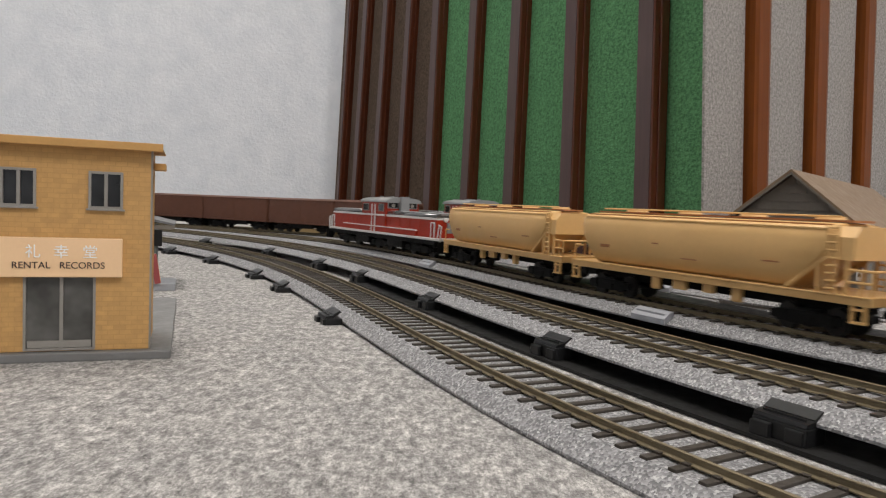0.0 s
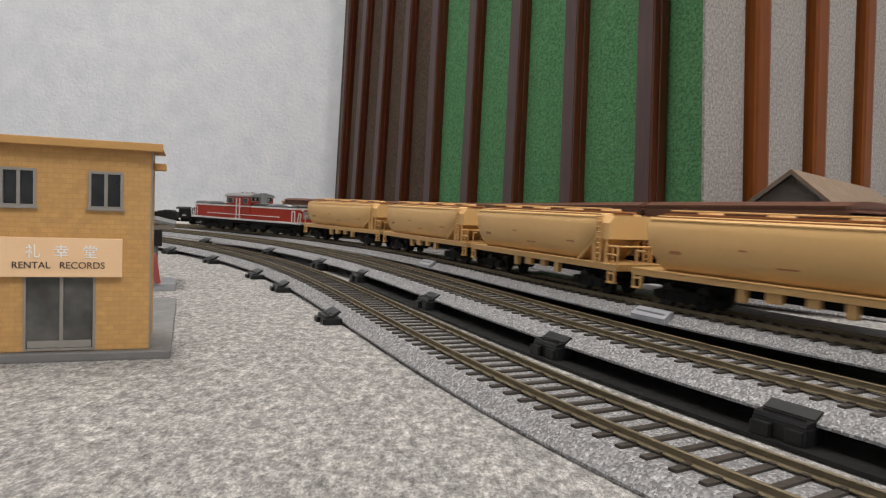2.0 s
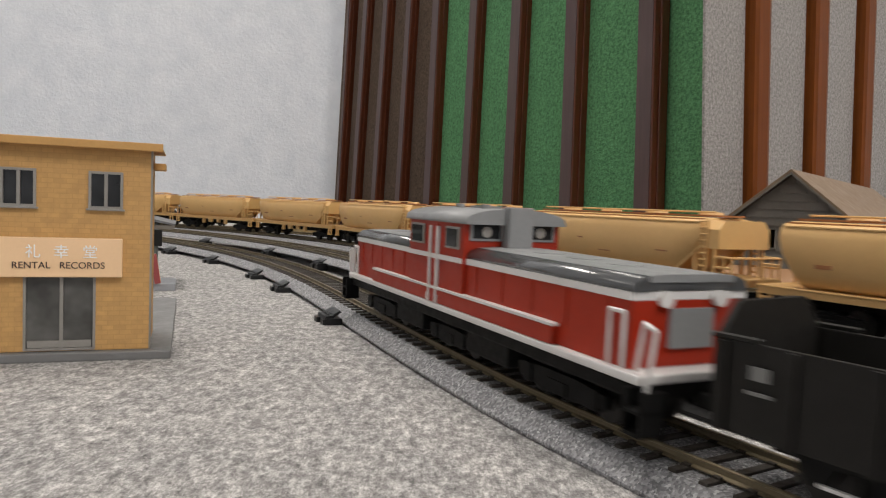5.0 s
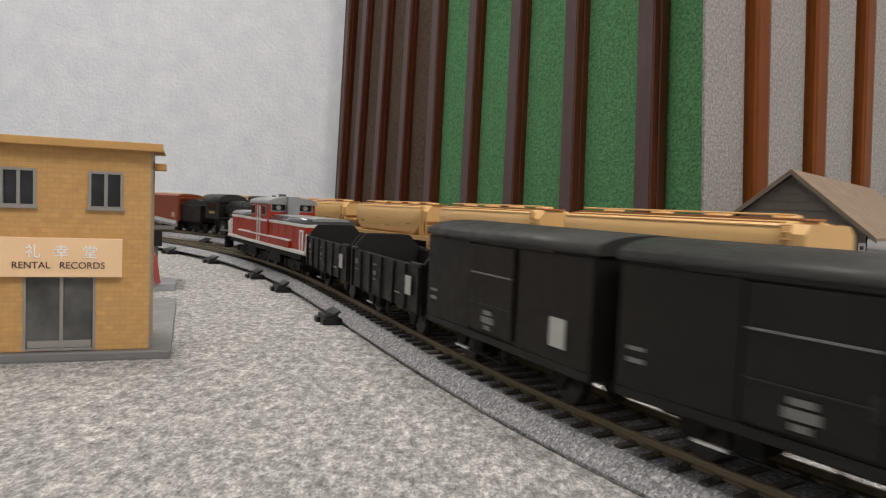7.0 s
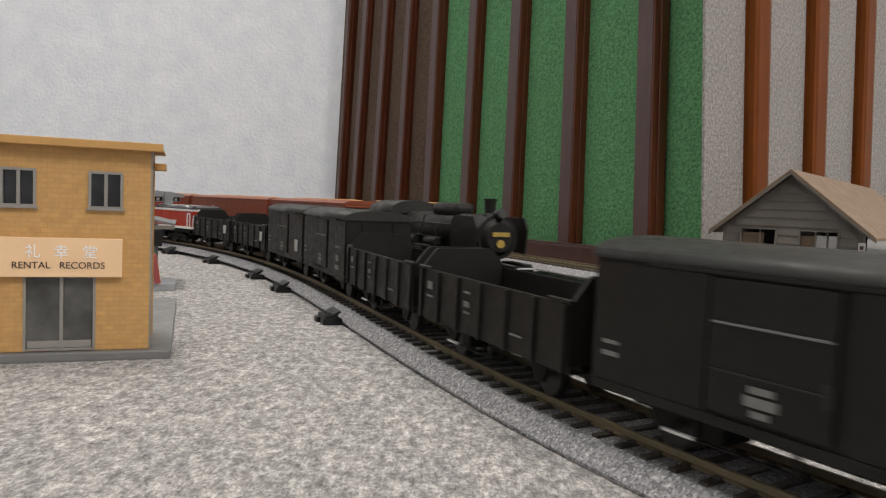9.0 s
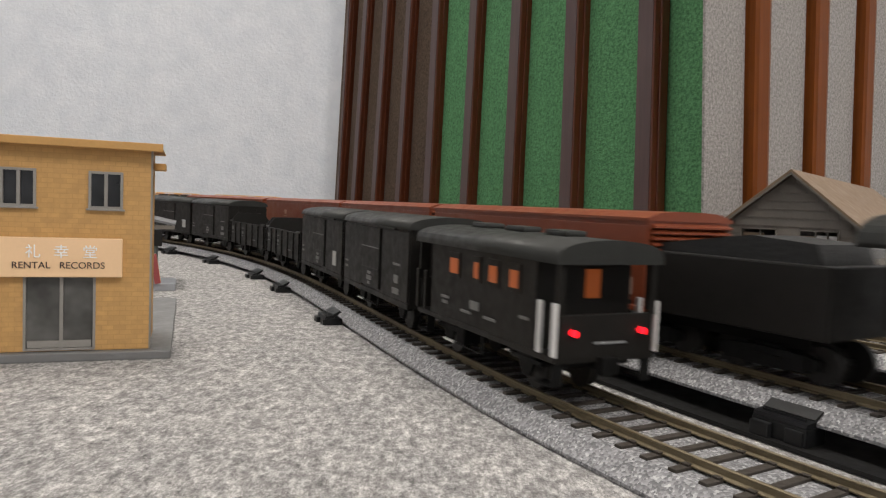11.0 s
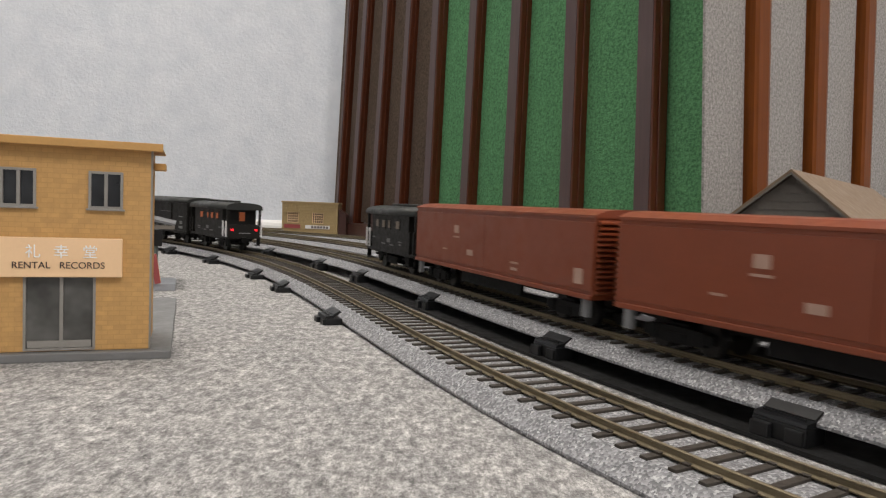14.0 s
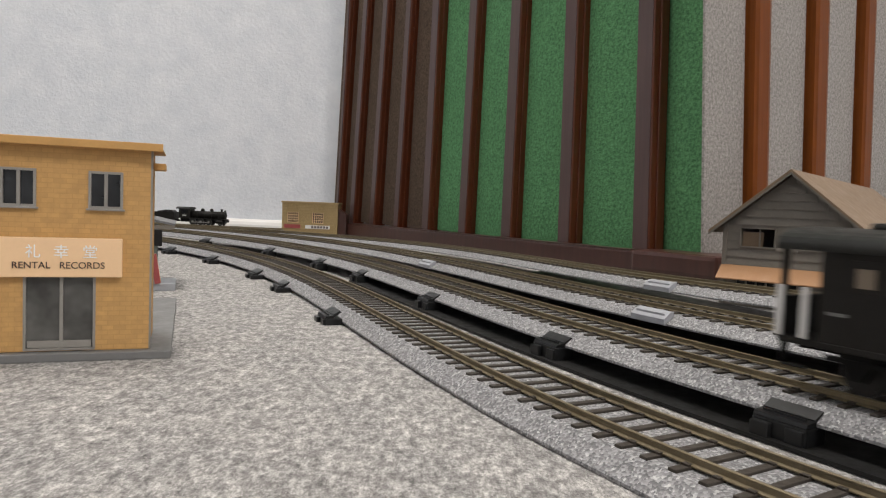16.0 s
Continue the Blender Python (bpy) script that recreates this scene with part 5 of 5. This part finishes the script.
def corner_shop():
    """Khaki flat-roofed shop far back, before the wall."""
    th = thing("brick_shop", pose(-0.264, 1.150, 0, 0, 0, 2), "small khaki brick model shop with flat roof and posters", "building")
    W, D, H = 0.0900, 0.05, 0.0500
    holes = [(0.009, 0.0265, 0.0180, 0.0350), (0.049, 0.0670, 0.0180, 0.0350)]
    bm = bmesh.new()
    wall_with_holes(bm, 0, W, 0, 0.003, 0, H, holes)
    part("front_wall", bm, M_YELLOW, th)
    part("side_wall", boxes((W - 0.003, W, 0.0031, D, 0, H)), M_KHAKI, th)
    part("side_wall", boxes((0, 0.003, 0.0031, D, 0, H)), M_KHAKI, th)
    part("roof", boxes((-0.0015, W + 0.0015, -0.0015, D, H, H + 0.0025), bev=0.0003), M_KHAKI, th)
    for z in (0.0440, 0.0410, 0.0385):
        part("cornice_band", boxes(*[(x, x + 0.0034, -0.0010, 0.0, z, z + 0.0012) for x in np.linspace(0.004, W - 0.008, 12)]), M_KHAKI, th)
    for x0, x1, z0, z1 in holes:
        bm = boxes(*[(x, x + 0.0008, -0.0006, 0.0006, z0, z1) for x in np.linspace(x0, x1 - 0.0008, 6)], *[(x0, x1, -0.0005, 0.0006, z, z + 0.0007) for z in np.linspace(z0, z1 - 0.0007, 5)])
        w = part("lattice_window", bm, M_SIGN, th, "pale window lattice")
        part("pane", boxes((x0, x1, 0.0015, 0.0020, z0, z1)), M_GLASS, w)
        part("lintel", boxes((x0 - 0.003, x1 + 0.003, -0.0030, 0.0, z1, z1 + 0.0012)), M_KHAKI, w)
    part("poster", boxes((0.004, 0.030, -0.0012, -0.0002, 0.0090, 0.0150)), M_PINK, th, "pink poster")
    part("sign_strip", boxes((0.038, 0.078, -0.0012, -0.0002, 0.0090, 0.0145)), M_WHITEP, th, "white sign strip")
    bars = boxes(*[(x, x + 0.0032, -0.0016, -0.0011, 0.0100, 0.0135) for x in np.linspace(0.048, 0.072, 6)])
    part("sign_bars", bars, M_INK, th)
    bm = bmesh.new()
    prism(bm, [(0.001, 0.0), (0.014, 0.0), (0.014, 0.0330), (0.001, 0.0420)], 0.004, 0.045, "y")
    side = part("lean_to", bm, M_PLANK, th, "dark lean-to beside the shop")
    side.matrix_basis = pose(W, 0, 0)
    return th


record_shop()
kiosk()
sandwich_board()
timber_house()
corner_shop()


def tender_locomotive(m):
    """Small parked engine: x forward, chimney end at +x, tender behind."""
    th = thing("steam_locomotive", m, "small black steam locomotive with two domes and a tender, parked", "locomotive")
    bm = bmesh.new()
    cyl(bm, (-0.004, 0, 0.0168), (0.042, 0, 0.0168), 0.0062, seg=24)
    boiler = part("boiler", bm, M_BLACKP, th, "", True)
    bm = bmesh.new()
    cyl(bm, (0.042, 0, 0.0166), (0.052, 0, 0.0166), 0.0066, seg=24)
    cyl(bm, (0.052, 0, 0.0166), (0.0530, 0, 0.0166), 0.0058, 0.0040, seg=24)
    part("smokebox", bm, M_BLACKP, th)
    for x in (0.006, 0.018, 0.030):
        bm = bmesh.new()
        cyl(bm, (x, 0, 0.0168), (x + 0.0006, 0, 0.0168), 0.0064, seg=24)
        part("boiler_band", bm, M_BLACKR, boiler)
    for x in (0.0135, 0.0285):
        bm = bmesh.new()
        cyl(bm, (x, 0, 0.0215), (x, 0, 0.0258), 0.0030, seg=16)
        cyl(bm, (x, 0, 0.0258), (x, 0, 0.0274), 0.0030, 0.0014, seg=16)
        part("dome", bm, M_BLACKP, th, "round-topped dome")
    bm = bmesh.new()
    cyl(bm, (0.0455, 0, 0.0220), (0.0455, 0, 0.0268), 0.0016, 0.0019, seg=14)
    cyl(bm, (0.0455, 0, 0.0266), (0.0455, 0, 0.0273), 0.0023, seg=14)
    part("chimney", bm, M_BLACKP, th)
    bm = bmesh.new()
    cyl(bm, (0.0500, 0, 0.0240), (0.0522, 0, 0.0240), 0.0015, seg=12)
    part("headlamp", bm, M_BLACKR, th)
    cab = part("cab", boxes((-0.0230, -0.0040, -0.0095, 0.0095, 0.0100, 0.0258), bev=0.0003), M_BLACKP, th)
    bm = bmesh.new()
    prism(bm, arch(0.0104, 0.0254, 0.0260, 0.0290, 10), -0.0270, -0.0020)
    part("cab_roof", bm, M_BLACKR, cab, "", True)
    for side in (-1, 1):
        part("cab_window", boxes((-0.0190, -0.0080, side * 0.0095 - 0.0003, side * 0.0095 + 0.0003, 0.0185, 0.0240), bev=0.0002), M_GLASS, cab)
        part("running_board", boxes((-0.004, 0.054, *sorted((side * 0.0050, side * 0.0098)), 0.0100, 0.0108), bev=0.0002), M_BLACKP, th)
        part("handrail", rods(0.0003, [(0.0, side * 0.0068, 0.0196), (0.050, side * 0.0070, 0.0196)]), M_BLACKR, boiler)
        for x, r in ((0.000, 0.0054), (0.0135, 0.0054), (0.0270, 0.0054), (0.0460, 0.0034), (-0.0420, 0.0034), (-0.0580, 0.0034)):
            bm = bmesh.new()
            cyl(bm, (x, side * 0.0066, r), (x, side * 0.0088, r), r, seg=20)
            wheel = part("wheel", bm, M_BLACKR, th)
            bm = bmesh.new()
            cyl(bm, (x, side * 0.0087, r), (x, side * 0.0092, r), r * 0.35, seg=12)
            part("hub", bm, M_STEEL, wheel)
        part("coupling_rod", boxes((0.0, 0.028, side * 0.0096 - 0.0004, side * 0.0096 + 0.0004, 0.0040, 0.0052), bev=0.0001), M_STEEL, th, "bare steel rod")
        bm = bmesh.new()
        cyl(bm, (0.0400, side * 0.0092, 0.0060), (0.0500, side * 0.0092, 0.0060), 0.0028, seg=14)
        part("cylinder", bm, M_BLACKP, th)
    part("frame", boxes((-0.022, 0.052, -0.0045, 0.0045, 0.0045, 0.0112), (0.0510, 0.0545, -0.0100, 0.0100, 0.0055, 0.0100), bev=0.0003), M_UNDER, th)
    part("number_plate", boxes((-0.0165, -0.0105, -0.0100, -0.0094, 0.0140, 0.0160)), M_PALE, cab, "pale number plate")
    tender = part("tender", boxes((-0.0660, -0.0310, -0.0095, 0.0095, 0.0080, 0.0195), bev=0.0004), M_BLACKP, th)
    bm = bmesh.new()
    prism(bm, [(-0.062, 0.0193), (-0.033, 0.0193), (-0.035, 0.0222), (-0.045, 0.0230), (-0.058, 0.0208)], -0.0075, 0.0075, "y")
    part("coal_load", bm, M_COAL, tender, "heaped coal")
    part("tender_frame", boxes((-0.0640, -0.0270, -0.0060, 0.0060, 0.0045, 0.0082)), M_UNDER, th)
    return th


tender_locomotive(pose(-0.4115, 1.165, 0.0072, 0, 0, -3))


def siding():
    th = thing("siding_track", pose(-0.46, 1.165, 0, 0, 0, -3), "short piece of model track under the parked locomotive", "track")
    part("ballast_bed", boxes((-0.2, 0.2, -0.02, 0.02, 0.0, 0.0050), bev=0.001), M_BALLAST, th)
    for y in (-0.00865, 0.00865):
        part("rail", boxes((-0.2, 0.2, y - 0.0005, y + 0.0005, 0.0050, 0.0072)), M_RAIL, th)


siding()


def paper_tag():
    tagged(part("paper_tag", boxes((0.5620, 0.5820, 0.8420, 0.8424, 0.222, 0.240)), M_WHITEP), "small white paper tag on the grey board", "tag")


paper_tag()


# ---------------- supports and joint clips beside the tracks
def track_support(k, s, side, out):
    """Black moulded block that carries the edge of the ballast bed."""
    m = frame_on(k, s, 0.01)
    p = m @ Vector((0, side * out, 0))
    yaw = math.degrees(math.atan2(m.col[0].y, m.col[0].x))
    th = thing("track_support", pose(p.x, p.y, 0, 0, 0, yaw), "black plastic block that supports the track bed", "support", "track supports")
    base = max(0.003, p.z - 0.0074)
    flat = lambda u, v: sorted((side * u, side * v))
    bm = bmesh.new()
    box(bm, -0.0074, 0.0074, *flat(0.0165, 0.0246), 0.0, base, bev=0.0005)
    box(bm, 0.0016, 0.0070, *flat(0.0242, 0.0262), 0.0, base * 0.86, bev=0.0005)
    box(bm, -0.0068, -0.0020, *flat(0.0242, 0.0252), 0.0, base * 0.86, bev=0.0004)
    part("block", bm, M_BLACKPL, th)
    bm = bmesh.new()
    prism(bm, [(side * u, v) for u, v in ((0.0244, base + 0.0001), (0.0240, base + 0.0010), (0.0205, base + 0.0016), (0.0205, base + 0.0001))], -0.0072, 0.0072)
    part("cap", bm, M_BLACKPL, th)
    bm = bmesh.new()
    prism(bm, [(side * u, v) for u, v in ((0.0206, base + 0.0002), (0.0208, base + 0.0018), (0.0176, base + 0.0036), (0.0170, base + 0.0028))], -0.0070, 0.0070)
    part("back_plate", bm, M_BLACKPL, th)
    part("cap_groove", boxes((-0.0058, 0.0058, *flat(0.0222, 0.0226), base + 0.0012, base + 0.0018)), M_BLACKPL, th)
    return th


def joint_clip(k, s, side):
    m = frame_on(k, s, 0.01)
    th = thing("joint_clip", m, "grey plastic clip at a joint of the track bed", "clip", "track joint clips")
    bm = bmesh.new()
    prism(bm, [(side * u, v) for u, v in ((0.0158, -0.0030), (0.0160, -0.0012), (0.0182, -0.0016), (0.0216, -0.0044), (0.0216, -0.0070), (0.0205, -0.0070))], -0.0105, 0.0105)
    part("clip_body", bm, M_GREYPL, th)
    part("clip_ridge", boxes((-0.0088, 0.0088, *sorted((side * 0.0192, side * 0.0200)), -0.0036, -0.0021), bev=0.0002), M_GREYPL, th)
    return th


CLIPS = ((3, 0.0951), (4, 0.1206), (3, 0.3506))
for s in (0.0165, 0.1126, 0.2310, 0.3540, 0.4480, 0.5690, 0.717):
    track_support(2, s, 1, 0.0)
for s in (0.2261, 0.3400, 0.4120, 0.5300, 0.6330):
    track_support(1, s, 1, 0.004)
for k, s in CLIPS:
    joint_clip(k, s, 1)


# ---------------- black sheet that darkens the gap under the raised lines
def gap_shade_sheet():
    """Thin black sheet added on the carpet to deepen the shade under the raised lines."""
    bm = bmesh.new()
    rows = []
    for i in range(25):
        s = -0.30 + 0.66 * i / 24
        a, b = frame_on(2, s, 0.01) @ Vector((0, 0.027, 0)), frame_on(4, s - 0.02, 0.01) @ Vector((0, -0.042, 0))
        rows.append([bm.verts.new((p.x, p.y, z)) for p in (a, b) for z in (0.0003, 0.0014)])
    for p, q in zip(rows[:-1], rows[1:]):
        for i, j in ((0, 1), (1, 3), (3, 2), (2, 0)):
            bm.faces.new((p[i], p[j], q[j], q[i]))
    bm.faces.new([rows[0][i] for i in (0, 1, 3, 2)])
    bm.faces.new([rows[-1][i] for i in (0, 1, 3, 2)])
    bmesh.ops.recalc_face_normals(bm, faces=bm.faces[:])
    tagged(part("rubber_mat", bm, M_GAPSHADE), "thin black rubber mat under the raised tracks", "mat")


gap_shade_sheet()


# ---------------- the four tracks
for k, v1 in ((1, 0.80), (2, 0.98), (3, 0.98), (4, 0.90)):
    railway_track(k, -2.0, 3.0, -0.06, v1)

motions()
